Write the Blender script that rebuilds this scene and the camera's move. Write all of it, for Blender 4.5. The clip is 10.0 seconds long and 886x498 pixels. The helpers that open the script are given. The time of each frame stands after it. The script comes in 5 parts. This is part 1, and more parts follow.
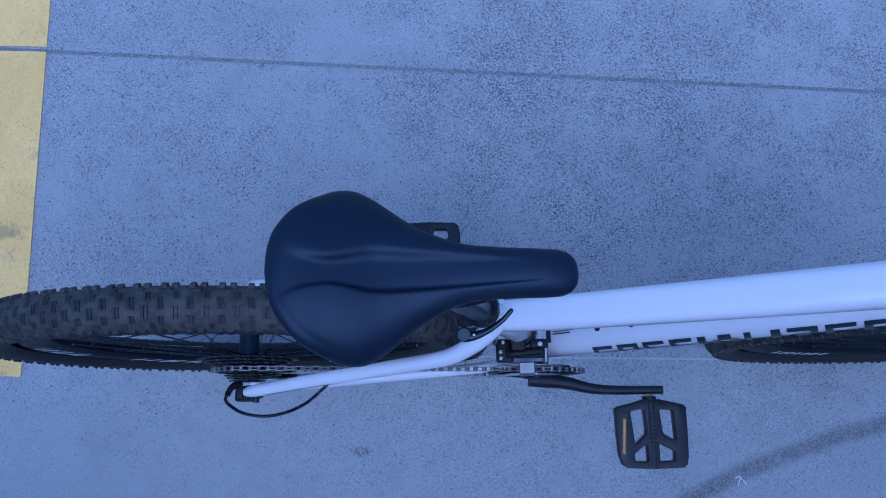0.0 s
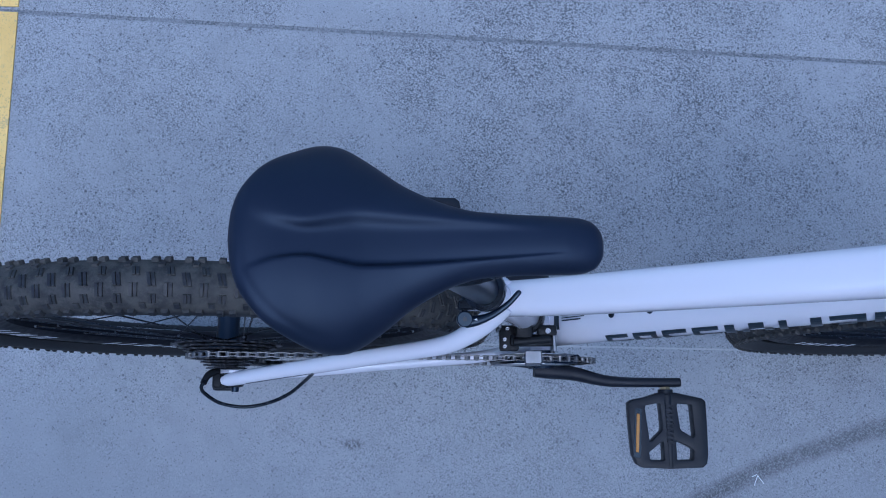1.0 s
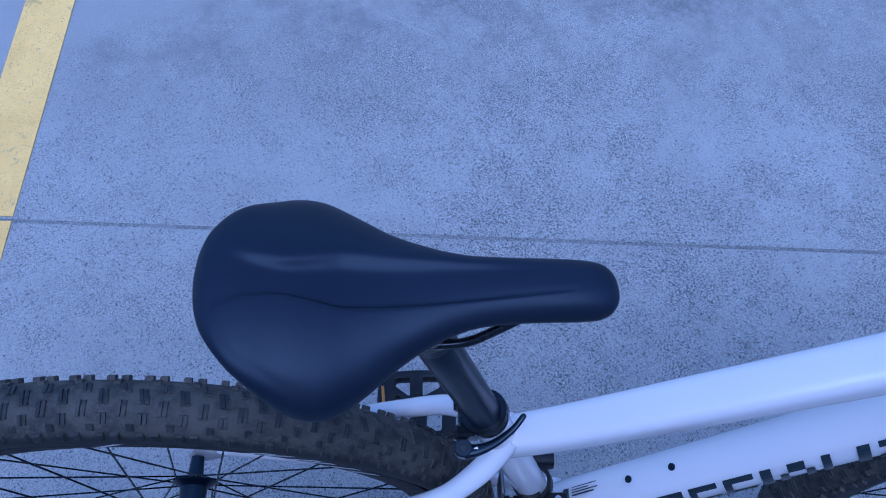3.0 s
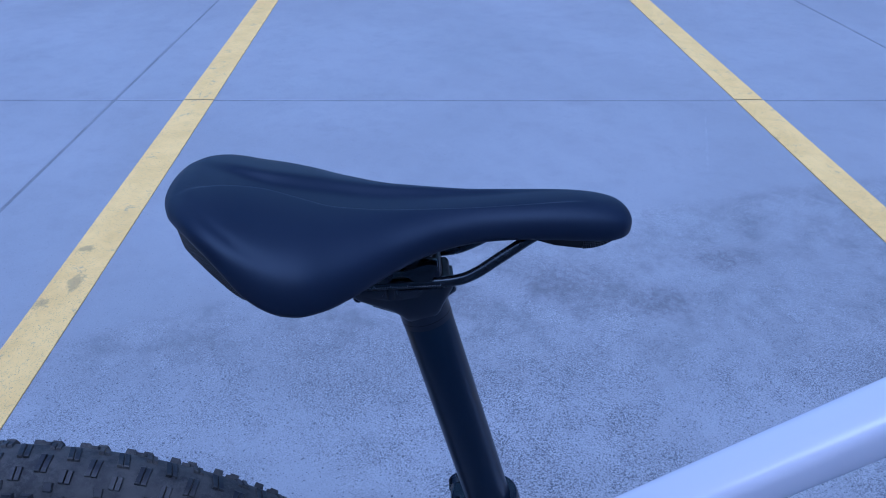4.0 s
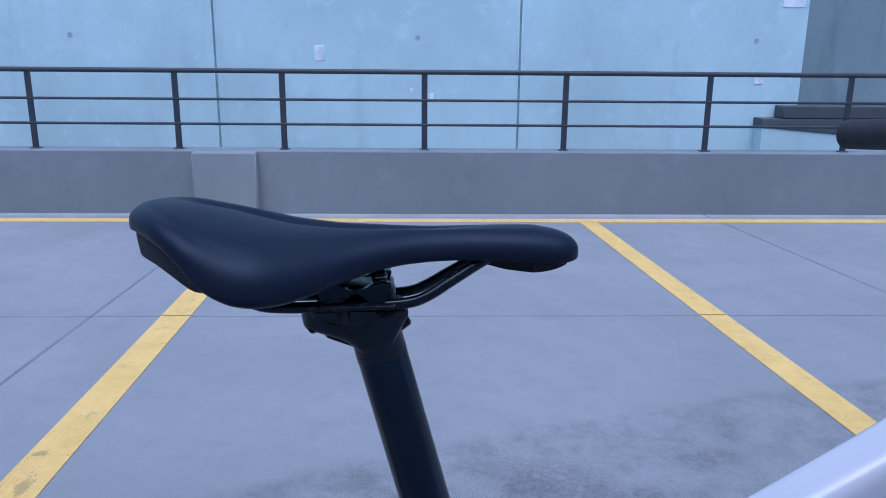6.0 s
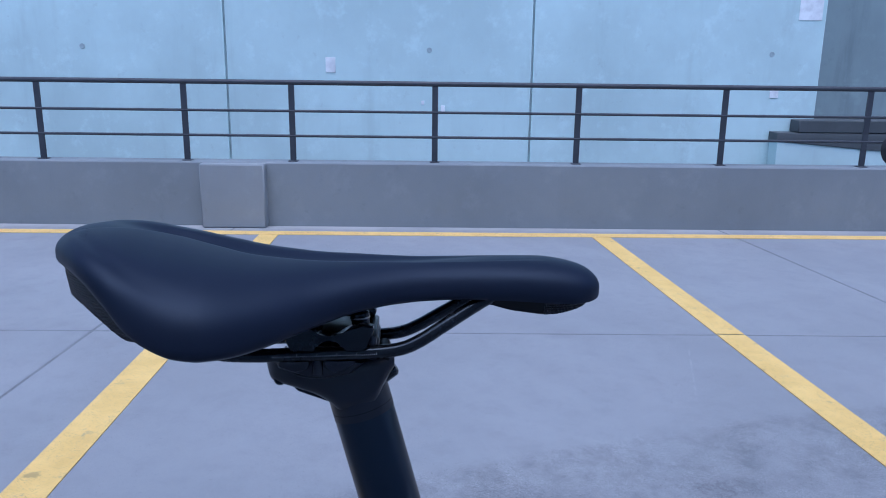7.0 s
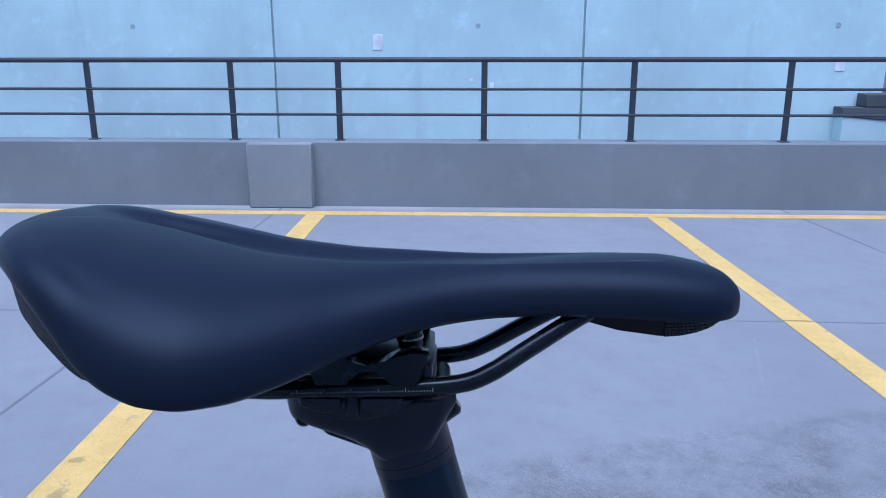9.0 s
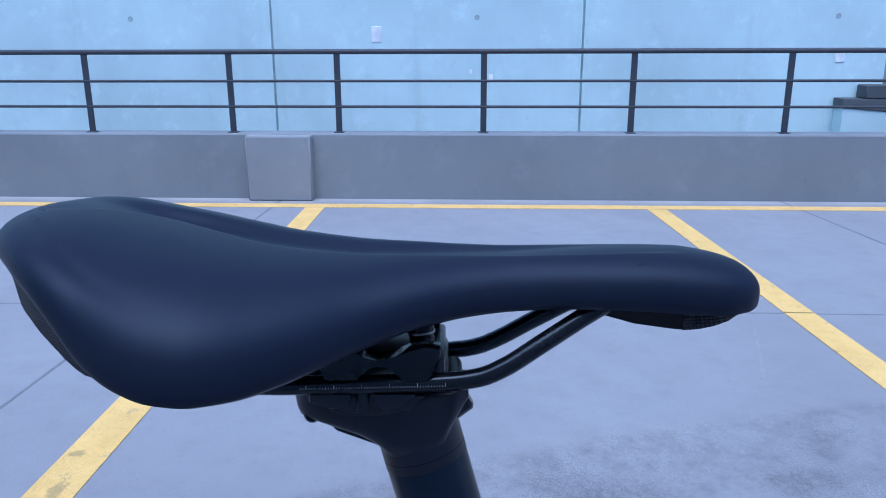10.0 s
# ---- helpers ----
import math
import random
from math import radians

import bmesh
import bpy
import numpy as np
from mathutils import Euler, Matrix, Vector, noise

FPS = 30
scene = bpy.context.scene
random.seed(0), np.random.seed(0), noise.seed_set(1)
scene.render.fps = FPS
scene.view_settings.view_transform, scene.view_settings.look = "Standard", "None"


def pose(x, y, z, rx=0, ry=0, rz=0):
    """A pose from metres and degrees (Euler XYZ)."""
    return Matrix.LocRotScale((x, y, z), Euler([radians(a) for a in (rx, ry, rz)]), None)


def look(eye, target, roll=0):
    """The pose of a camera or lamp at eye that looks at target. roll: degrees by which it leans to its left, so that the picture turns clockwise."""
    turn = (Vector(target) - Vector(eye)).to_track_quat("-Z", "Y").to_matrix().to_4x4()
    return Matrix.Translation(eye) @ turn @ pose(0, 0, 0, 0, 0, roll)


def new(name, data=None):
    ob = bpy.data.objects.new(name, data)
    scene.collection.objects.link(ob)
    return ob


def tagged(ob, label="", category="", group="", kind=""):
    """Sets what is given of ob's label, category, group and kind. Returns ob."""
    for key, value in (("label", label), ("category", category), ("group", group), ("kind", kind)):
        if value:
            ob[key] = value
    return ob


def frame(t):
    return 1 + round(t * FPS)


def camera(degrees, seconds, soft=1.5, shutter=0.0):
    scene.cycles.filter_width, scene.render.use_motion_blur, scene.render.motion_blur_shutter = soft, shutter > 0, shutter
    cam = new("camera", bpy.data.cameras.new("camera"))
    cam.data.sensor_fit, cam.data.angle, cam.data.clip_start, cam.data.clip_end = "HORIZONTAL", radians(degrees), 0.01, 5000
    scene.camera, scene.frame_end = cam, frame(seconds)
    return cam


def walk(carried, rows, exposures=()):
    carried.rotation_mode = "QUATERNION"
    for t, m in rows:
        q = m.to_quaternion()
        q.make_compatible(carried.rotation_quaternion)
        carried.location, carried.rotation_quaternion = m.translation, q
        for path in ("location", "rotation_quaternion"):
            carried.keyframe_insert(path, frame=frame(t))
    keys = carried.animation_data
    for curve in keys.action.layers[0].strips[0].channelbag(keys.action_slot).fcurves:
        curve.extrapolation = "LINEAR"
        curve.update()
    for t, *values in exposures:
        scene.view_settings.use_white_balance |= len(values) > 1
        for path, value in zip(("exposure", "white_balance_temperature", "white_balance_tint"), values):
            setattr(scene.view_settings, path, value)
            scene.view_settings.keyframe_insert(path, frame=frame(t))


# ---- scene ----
cam = camera(60.3, 10.0, soft=1.0)
PATH = [
    (0, (0.03, -0.051, 1.539), (-0.013, 0.168, -0.448), -9.7),
    (0.5, (0.027, -0.057, 1.482), (-0.015, 0.135, -0.508), -10.5),
    (1, (0.028, -0.054, 1.434), (-0.011, 0.132, -0.557), -9.8),
    (1.5, (0.025, -0.043, 1.383), (-0.014, 0.163, -0.606), -9.0),
    (2, (0.025, -0.042, 1.364), (-0.014, 0.217, -0.619), -6.9),
    (2.5, (0.025, -0.0754, 1.361), (-0.012, 0.4156, -0.577), -3.1),
    (2.7, (0.028, -0.114, 1.356), (-0.004, 0.523, -0.54), -1.9),
    (3.8, (0.015, -0.356, 1.182), (0.013, 1.178, -0.102), -0.0),
    (4, (0.0226, -0.3793, 1.1195), (0.0224, 1.2989, 0.0315), 0.0),
    (4.2, (0.0202, -0.410, 1.0788), (0.0282, 1.372, 0.175), 0.5),
    (4.4, (0.0192, -0.4355, 1.0378), (0.0402, 1.412, 0.278), 1.1),
    (4.5, (0.0199, -0.4500, 1.0226), (0.0449, 1.4155, 0.3098), 1.0),
    (5, (0.0282, -0.4733, 1.0091), (0.0802, 1.4385, 0.4322), 0.8),
    (5.5, (0.0302, -0.4696, 1.0101), (0.0912, 1.4565, 0.4802), 0.5),
    (6.8, (0.0468, -0.3820, 1.0043), (0.0856, 1.5590, 0.5329), 0.65),
    (7, (0.047, -0.369, 1.002), (0.076, 1.574, 0.532), 0.7),
    (7.5, (0.042, -0.333, 0.995), (0.025, 1.609, 0.519), 0.4),
    (8, (0.0398, -0.3045, 0.991), (-0.0202, 1.632, 0.496), 0.2),
    (8.5, (0.0366, -0.2800, 0.985), (-0.0504, 1.652, 0.473), 0.0),
    (9, (0.0366, -0.2698, 0.984), (-0.0574, 1.659, 0.461), -0.1),
    (9.5, (0.0307, -0.2647, 0.982), (-0.0623, 1.662, 0.45), -0.1),
    (10, (0.0317, -0.2635, 0.982), (-0.0593, 1.66, 0.44), -0.2),
]
EXPOSURES = [
    (0.0, 0.32, 4050, 16),
    (0.5, 0.45, 3950, 15),
    (1.0, 0.58, 4680, 11),
    (1.5, 0.66, 4960, 10),
    (2.0, 0.74, 4780, 11),
    (2.5, 0.64, 4100, 16),
    (2.7, 0.60, 4200, 17),
    (3.8, 0.42, 4080, 20),
    (4.0, 0.44, 4200, 20),
    (4.5, 0.52, 4880, 18),
    (5.5, 0.52, 4880, 16),
    (7.0, 0.58, 4950, 16),
    (8.0, 0.66, 5000, 16),
    (10.0, 0.82, 4800, 15),
]
walk(cam, [(t, look(eye, target, roll)) for t, eye, target, roll in PATH], EXPOSURES)

# ---- light: open shade under a pale sky ----
SUN_HEIGHT, SUN_TURN = 70.0, 180.0
world = bpy.data.worlds.new("sky")
scene.world = world
world.use_nodes = True
wt = world.node_tree
sky = wt.nodes.new("ShaderNodeTexSky")
sky.sky_type = "NISHITA"
sky.sun_disc = False
sky.sun_elevation = radians(SUN_HEIGHT)
sky.sun_rotation = radians(SUN_TURN)
sky.air_density, sky.dust_density, sky.ozone_density = 1.0, 3.0, 1.0
wt.links.new(sky.outputs["Color"], wt.nodes["Background"].inputs["Color"])
wt.nodes["Background"].inputs["Strength"].default_value = 0.12
sun_data = bpy.data.lights.new("sun", "SUN")
sun_data.energy, sun_data.angle, sun_data.color = 0.9, radians(60), (1.0, 0.97, 0.92)
sun = new("sun", sun_data)
a, e = radians(SUN_TURN), radians(SUN_HEIGHT)
sun.matrix_world = look((0, 0, 20), (-20 * math.sin(a) / math.tan(e), -20 * math.cos(a) / math.tan(e), 0))

# ---- materials ----


class Mat:
    """A node material with short ways to add nodes."""

    def __init__(self, name, color=(0.5, 0.5, 0.5), rough=0.5, metal=0.0, coat=0.0, spec=0.5):
        self.m = bpy.data.materials.new(name)
        self.m.use_nodes = True
        self.t = self.m.node_tree
        self.b = self.t.nodes["Principled BSDF"]
        self.set("Base Color", (*color, 1))
        self.set("Roughness", rough)
        self.set("Metallic", metal)
        self.set("Coat Weight", coat)
        self.set("Coat Roughness", 0.06)
        self.set("Specular IOR Level", spec)
        self.place = self.t.nodes.new("ShaderNodeNewGeometry").outputs["Position"]
        self.local = self.t.nodes.new("ShaderNodeTexCoord").outputs["Object"]

    def set(self, key, value):
        self.b.inputs[key].default_value = value

    def to(self, key, socket):
        self.t.links.new(socket, self.b.inputs[key])

    def feed(self, socket, value):
        if isinstance(value, bpy.types.NodeSocket):
            self.t.links.new(value, socket)
        else:
            socket.default_value = value

    def noise(self, scale, detail=4.0, rough=0.55, local=False, stretch=None):
        n = self.t.nodes.new("ShaderNodeTexNoise")
        n.inputs["Scale"].default_value = scale
        n.inputs["Detail"].default_value = detail
        n.inputs["Roughness"].default_value = rough
        src = self.local if local else self.place
        if stretch:
            src = self.mapped(src, stretch, (0, 0, 0))
        else:
            src = self.mapped(src, (1, 1, 1), (0.61, 0.47, 0.83))
        self.t.links.new(src, n.inputs["Vector"])
        return n.outputs["Fac"]

    def mapped(self, src, scale, turn):
        mp = self.t.nodes.new("ShaderNodeMapping")
        mp.inputs["Scale"].default_value = scale
        mp.inputs["Rotation"].default_value = turn
        self.t.links.new(src, mp.inputs["Vector"])
        return mp.outputs["Vector"]

    def math(self, op, a, b=0.0, c=0.0):
        n = self.t.nodes.new("ShaderNodeMath")
        n.operation = op
        for s, v in zip(n.inputs, (a, b, c)):
            self.feed(s, v)
        return n.outputs[0]

    def span(self, v, lo, hi, to_lo=0.0, to_hi=1.0):
        n = self.t.nodes.new("ShaderNodeMapRange")
        n.interpolation_type = "SMOOTHSTEP"
        for s, x in zip(n.inputs, (v, lo, hi, to_lo, to_hi)):
            self.feed(s, x)
        return n.outputs[0]

    def mix(self, f, a, b):
        n = self.t.nodes.new("ShaderNodeMix")
        n.data_type = "RGBA"
        self.feed(n.inputs[0], f)
        self.feed(n.inputs[6], a if isinstance(a, bpy.types.NodeSocket) else (*a, 1))
        self.feed(n.inputs[7], b if isinstance(b, bpy.types.NodeSocket) else (*b, 1))
        return n.outputs[2]

    def bump(self, height, strength=0.3, distance=0.001):
        n = self.t.nodes.new("ShaderNodeBump")
        n.inputs["Strength"].default_value = strength
        n.inputs["Distance"].default_value = distance
        self.t.links.new(height, n.inputs["Height"])
        self.to("Normal", n.outputs["Normal"])

    def axes(self):
        n = self.t.nodes.new("ShaderNodeSeparateXYZ")
        self.t.links.new(self.place, n.inputs[0])
        return n.outputs


def floor_material():
    """Trowelled concrete: a pitted, speckled near part, a smoother far part, stains and rubber."""
    base = (0.27, 0.275, 0.285)
    k = Mat("floor_concrete", base, 0.75)
    x, y, z = k.axes()
    blot, mid, grain = k.noise(1.3, 5.0, 0.6), k.noise(11.0, 5.0, 0.7), k.noise(330.0, 3.0, 0.75)
    wob = k.math("MULTIPLY", k.math("SUBTRACT", k.noise(14.0, 4.0), 0.5), 0.05)

    def spot(px, py, r, stretch=1.0):
        dx, dy = k.math("SUBTRACT", x, px), k.math("MULTIPLY", k.math("SUBTRACT", y, py), stretch)
        d = k.math("SQRT", k.math("ADD", k.math("MULTIPLY", dx, dx), k.math("MULTIPLY", dy, dy)))
        return k.span(d, 0.0, r, 1.0, 0.0)
    c = k.mix(k.span(blot, 0.3, 0.7), (0.290, 0.299, 0.314), (0.370, 0.380, 0.395))
    c = k.mix(k.math("MULTIPLY", k.span(mid, 0.42, 0.75), 0.40), c, (0.20, 0.21, 0.225))
    c = k.mix(k.math("MULTIPLY", k.span(grain, 0.48, 0.78), 0.55), c, (0.42, 0.425, 0.43))
    # pits: dense in the near part, thin beyond the worn arc
    arc = k.math("ADD", 1.345, k.math("MULTIPLY", x, k.math("SUBTRACT", 0.40, k.math("MULTIPLY", x, 0.07))))
    edge_y = k.math("ADD", k.math("SUBTRACT", y, arc), k.math("MULTIPLY", wob, 1.2))
    near = k.span(edge_y, -0.035, 0.035, 1.0, 0.0)
    c = k.mix(k.math("MULTIPLY", k.math("SUBTRACT", 1.0, near), 0.50), c, (0.225, 0.233, 0.246))
    c = k.mix(k.math("MULTIPLY", k.math("MULTIPLY", near, k.span(y, 0.55, 1.0)), 0.30), c, (0.19, 0.195, 0.205))
    dens = k.math("MULTIPLY", k.span(k.noise(2.3, 5.0, 0.65), 0.28, 0.62), k.math("ADD", 0.15, k.math("MULTIPLY", near, 0.85)))
    dens = k.math("MULTIPLY", dens, k.math("MULTIPLY", k.span(y, -0.35, 0.25, 0.62, 0.88), k.span(x, -0.7, 0.1, 0.55, 1.0)))
    tuft = k.span(k.noise(16.0, 5.0, 0.7), 0.32, 0.62)
    for px, py, r in ((0.37, 0.56, 0.16), (-0.06, 0.37, 0.10), (0.64, 0.62, 0.12), (0.80, 0.53, 0.10), (0.48, 0.37, 0.14)):
        dens = k.math("MAXIMUM", dens, k.math("MULTIPLY", k.math("MULTIPLY", spot(px, py, r), tuft), 1.15))
    grit = k.noise(330.0, 3.0, 0.68)
    strong = k.math("ADD", k.math("MULTIPLY", dens, 0.62), k.math("ADD", 0.10, k.math("MULTIPLY", near, 0.14)))
    strong = k.math("MULTIPLY", strong, k.span(y, -0.15, 0.35, 0.85, 1.0))
    clump = k.math("ADD", k.span(k.noise(30.0, 4.0, 0.65), 0.36, 0.62, 0.0, 0.45), k.span(k.noise(9.0, 4.0, 0.65), 0.36, 0.62, 0.50, 0.90))
    strong = k.math("MULTIPLY", strong, clump)
    mask = k.math("MULTIPLY", k.span(grit, 0.505, 0.60), strong)
    c = k.mix(k.math("MULTIPLY", k.span(grit, 0.46, 0.36), k.math("MULTIPLY", strong, 0.8)), c, (0.50, 0.51, 0.53))
    edge = k.math("SUBTRACT", k.span(y, 0.5, 1.3, 0.676, 0.700), k.math("MULTIPLY", dens, 0.075))
    for scale, strength in ((215.0, 0.85), (340.0, 0.80)):
        more = k.math("MULTIPLY", k.span(k.math("SUBTRACT", k.noise(scale, 2.0, 0.5), edge), 0.0, 0.03), strength)
        mask = k.math("MAXIMUM", mask, more)
    # round pits of many sizes, each in a cell of its own
    for scale, share, base_share, force in ((150.0, 0.75, 0.015, 1.0), (250.0, 0.9, 0.03, 1.0), (430.0, 0.7, 0.16, 0.75)):
        v = k.t.nodes.new("ShaderNodeTexVoronoi")
        v.inputs["Scale"].default_value = scale
        k.t.links.new(k.mapped(k.place, (1, 1, 1), (0.3, 0.2, 0.9)), v.inputs["Vector"])
        rgb = k.t.nodes.new("ShaderNodeSeparateColor")
        k.t.links.new(v.outputs["Color"], rgb.inputs[0])
        there = k.span(k.math("SUBTRACT", k.math("MULTIPLY", near, k.math("ADD", base_share, k.math("MULTIPLY", k.math("MULTIPLY", dens, clump), share))), rgb.outputs[0]), -0.03, 0.03)
        size = k.math("ADD", 0.13, k.math("MULTIPLY", rgb.outputs[1], 0.26))
        pit = k.math("MULTIPLY", k.span(k.math("SUBTRACT", v.outputs["Distance"], size), -0.12, 0.06, 1.0, 0.0), there)
        mask = k.math("MAXIMUM", mask, k.math("MULTIPLY", pit, k.math("ADD", 0.45 * force, k.math("MULTIPLY", rgb.outputs[2], 0.5 * force))))
    mask = k.math("MULTIPLY", mask, k.span(y, 0.7, 1.15, 1.0, 0.55))
    mask = k.math("MULTIPLY", mask, k.span(y, -0.45, 0.15, 0.62, 1.0))
    c = k.mix(mask, c, (0.052, 0.056, 0.066))
    # dirty cloud that begins at the arc, and small spatters
    cloud = k.math("MULTIPLY", k.math("MULTIPLY", near, k.span(y, 0.7, 1.0)), k.span(k.noise(7.0, 6.0, 0.75), 0.40, 0.70))
    c = k.mix(k.math("MULTIPLY", cloud, 0.55), c, (0.12, 0.122, 0.13))
    spatter = k.span(k.noise(150.0, 4.0, 0.7), 0.46, 0.56)
    for px, py, r, s in ((-0.153, -0.289, 0.036, 2.4), (0.478, 0.377, 0.012, 1.0), (-0.391, 0.496, 0.014, 1.0), (-0.603, 0.169, 0.012, 1.0)):
        c = k.mix(k.math("MULTIPLY", k.math("MULTIPLY", spot(px, py, r, s), spatter), 0.92), c, (0.06, 0.06, 0.062))
    # broad soft oil stains
    soft = k.math("ADD", k.span(k.noise(60.0, 5.0, 0.75), 0.38, 0.64, 0.25, 1.0), 0.0)
    for px, py, r, s in ((0.33, 1.20, 0.24, 1.5), (0.56, 1.11, 0.18, 1.4), (0.02, 1.12, 0.18, 1.6), (0.75, 1.30, 0.2, 2.0)):
        c = k.mix(k.math("MULTIPLY", k.math("MULTIPLY", spot(px, py, r, s), soft), 0.62), c, (0.10, 0.095, 0.105))
    # an arc of tyre rubber
    far = k.math("SQRT", k.math("ADD", k.math("POWER", k.math("SUBTRACT", x, 1.36), 2.0), k.math("POWER", k.math("SUBTRACT", y, -1.96), 2.0)))
    off = k.math("ABSOLUTE", k.math("ADD", k.math("SUBTRACT", far, 1.822), k.math("MULTIPLY", wob, 0.2)))
    bands = k.span(off, 0.006, 0.026, 1.0, 0.0)
    rub = k.math("MULTIPLY", bands, k.math("MULTIPLY", k.span(k.noise(300.0, 4.0, 0.75), 0.42, 0.56, 0.30, 1.0), k.span(k.noise(25.0, 3.0, 0.6), 0.35, 0.6, 0.75, 1.0)))
    c = k.mix(k.math("MULTIPLY", k.math("MULTIPLY", rub, k.span(y, -0.8, -0.5)), k.span(x, 1.9, 1.4)), c, (0.115, 0.115, 0.12))
    # a faint chalk line and a long pale scratch
    line = k.math("ABSOLUTE", k.math("SUBTRACT", y, k.math("ADD", -0.0975, k.math("MULTIPLY", x, 0.016))))
    line = k.math("MULTIPLY", k.span(line, 0.0008, 0.0026, 0.55, 0.0), k.math("MULTIPLY", k.span(x, -0.15, 0.0), k.span(x, 0.9, 0.7)))
    c = k.mix(line, c, (0.48, 0.48, 0.48))
    # pale scratches
    for ax, ay, bx, by, w in ((-0.201, 1.102, 0.025, 0.971, 0.004), (0.992, 2.257, 0.868, 1.793, 0.006)):
        n = math.hypot(bx - ax, by - ay)
        ux, uy = (bx - ax) / n, (by - ay) / n
        px, py = k.math("SUBTRACT", x, ax), k.math("SUBTRACT", y, ay)
        t = k.math("ADD", k.math("MULTIPLY", px, ux), k.math("MULTIPLY", py, uy))
        off2 = k.math("ABSOLUTE", k.math("ADD", k.math("SUBTRACT", k.math("MULTIPLY", px, uy), k.math("MULTIPLY", py, ux)), k.math("MULTIPLY", wob, 0.15)))
        on = k.math("MULTIPLY", k.span(t, 0.0, 0.05), k.span(t, n, n - 0.05))
        c = k.mix(k.math("MULTIPLY", k.math("MULTIPLY", k.span(off2, 0.0, w, 0.16, 0.0), on), k.span(k.noise(30.0), 0.35, 0.6)), c, (0.52, 0.53, 0.55))
    # chalky dust along the foot of the parapet
    dust = k.math("MULTIPLY", k.span(k.math("ADD", y, k.math("MULTIPLY", wob, 2.0)), 4.20, 4.32), k.span(k.noise(3.0, 5.0), 0.3, 0.6, 0.3, 0.85))
    c = k.mix(dust, c, (0.40, 0.40, 0.40))
    oil = k.math("MULTIPLY", k.span(k.noise(1.7, 6.0, 0.7), 0.56, 0.74), 0.30)
    c = k.mix(oil, c, (0.15, 0.15, 0.16))
    k.to("Base Color", c)
    k.to("Roughness", k.span(k.noise(2.0, 4.0), 0.3, 0.7, 0.60, 0.85))
    k.bump(k.math("SUBTRACT", grain, mask), 0.4, 0.0015)
    return k.m


def joint_material():
    """Dusty filler, gritty and uneven along its length."""
    k = Mat("joint_filler", (0.16, 0.17, 0.18), 0.9)
    c = k.mix(k.span(k.noise(240.0, 4.0, 0.75), 0.38, 0.62), (0.085, 0.090, 0.098), (0.25, 0.258, 0.27))
    c = k.mix(k.math("MULTIPLY", k.span(k.noise(9.0, 4.0, 0.6), 0.40, 0.65), 0.55), c, (0.24, 0.248, 0.26))
    k.to("Base Color", c)
    k.bump(k.noise(300.0, 3.0, 0.7), 0.5, 0.002)
    return k.m


def paint_material():
    k = Mat("yellow_paint", (0.72, 0.54, 0.17), 0.7)
    wear = k.noise(7.0, 6.0, 0.7)
    grain = k.noise(150.0, 3.0, 0.7)
    c = k.mix(k.span(wear, 0.3, 0.75), (0.86, 0.585, 0.18), (0.73, 0.475, 0.13))
    c = k.mix(k.math("MULTIPLY", k.span(grain, 0.55, 0.72), 0.5), c, (0.38, 0.32, 0.18))
    c = k.mix(k.math("MULTIPLY", k.span(k.noise(16.0, 6.0, 0.8), 0.585, 0.65), 0.55), c, (0.30, 0.26, 0.17))
    speck = k.math("MULTIPLY", k.span(k.noise(330.0, 2.0, 0.6), 0.60, 0.68), k.span(k.noise(18.0, 3.0, 0.6), 0.35, 0.65, 0.35, 1.0))
    c = k.mix(k.math("MULTIPLY", speck, 0.8), c, (0.16, 0.14, 0.10))
    x, y, z = k.axes()
    ragged = k.noise(45.0, 4.0, 0.7)
    for px, py, rx, ry in ((-0.938, 1.343, 0.024, 0.018), (-0.905, 1.19, 0.020, 0.05), (-0.950, 1.10, 0.022, 0.03), (-0.93, 0.135, 0.07, 0.022), (1.155, 2.05, 0.03, 0.03)):
        dx, dy = k.math("DIVIDE", k.math("SUBTRACT", x, px), rx), k.math("DIVIDE", k.math("SUBTRACT", y, py), ry)
        d = k.math("ADD", k.math("ADD", k.math("MULTIPLY", dx, dx), k.math("MULTIPLY", dy, dy)), k.math("MULTIPLY", k.math("SUBTRACT", ragged, 0.5), 4.0))
        c = k.mix(k.span(d, 0.0, 1.2, 0.5, 0.0), c, (0.17, 0.14, 0.08))
    k.to("Base Color", c)
    k.bump(grain, 0.3, 0.001)
    return k.m


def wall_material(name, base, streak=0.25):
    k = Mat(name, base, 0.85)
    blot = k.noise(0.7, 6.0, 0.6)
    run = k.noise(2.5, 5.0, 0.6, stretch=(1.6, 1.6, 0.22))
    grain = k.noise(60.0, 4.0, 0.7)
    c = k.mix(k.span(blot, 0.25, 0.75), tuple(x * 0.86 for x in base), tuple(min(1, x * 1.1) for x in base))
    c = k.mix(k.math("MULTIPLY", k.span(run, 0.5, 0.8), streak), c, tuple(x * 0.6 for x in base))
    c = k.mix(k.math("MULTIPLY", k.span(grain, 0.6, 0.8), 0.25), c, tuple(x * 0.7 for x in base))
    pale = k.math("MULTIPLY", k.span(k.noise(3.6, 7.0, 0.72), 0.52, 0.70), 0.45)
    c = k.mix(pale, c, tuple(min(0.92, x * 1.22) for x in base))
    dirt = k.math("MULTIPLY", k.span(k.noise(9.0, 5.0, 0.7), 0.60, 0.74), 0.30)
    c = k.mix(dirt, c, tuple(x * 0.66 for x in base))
    k.to("Base Color", c)
    k.bump(k.math("ADD", grain, blot), 0.3, 0.003)
    return k.m


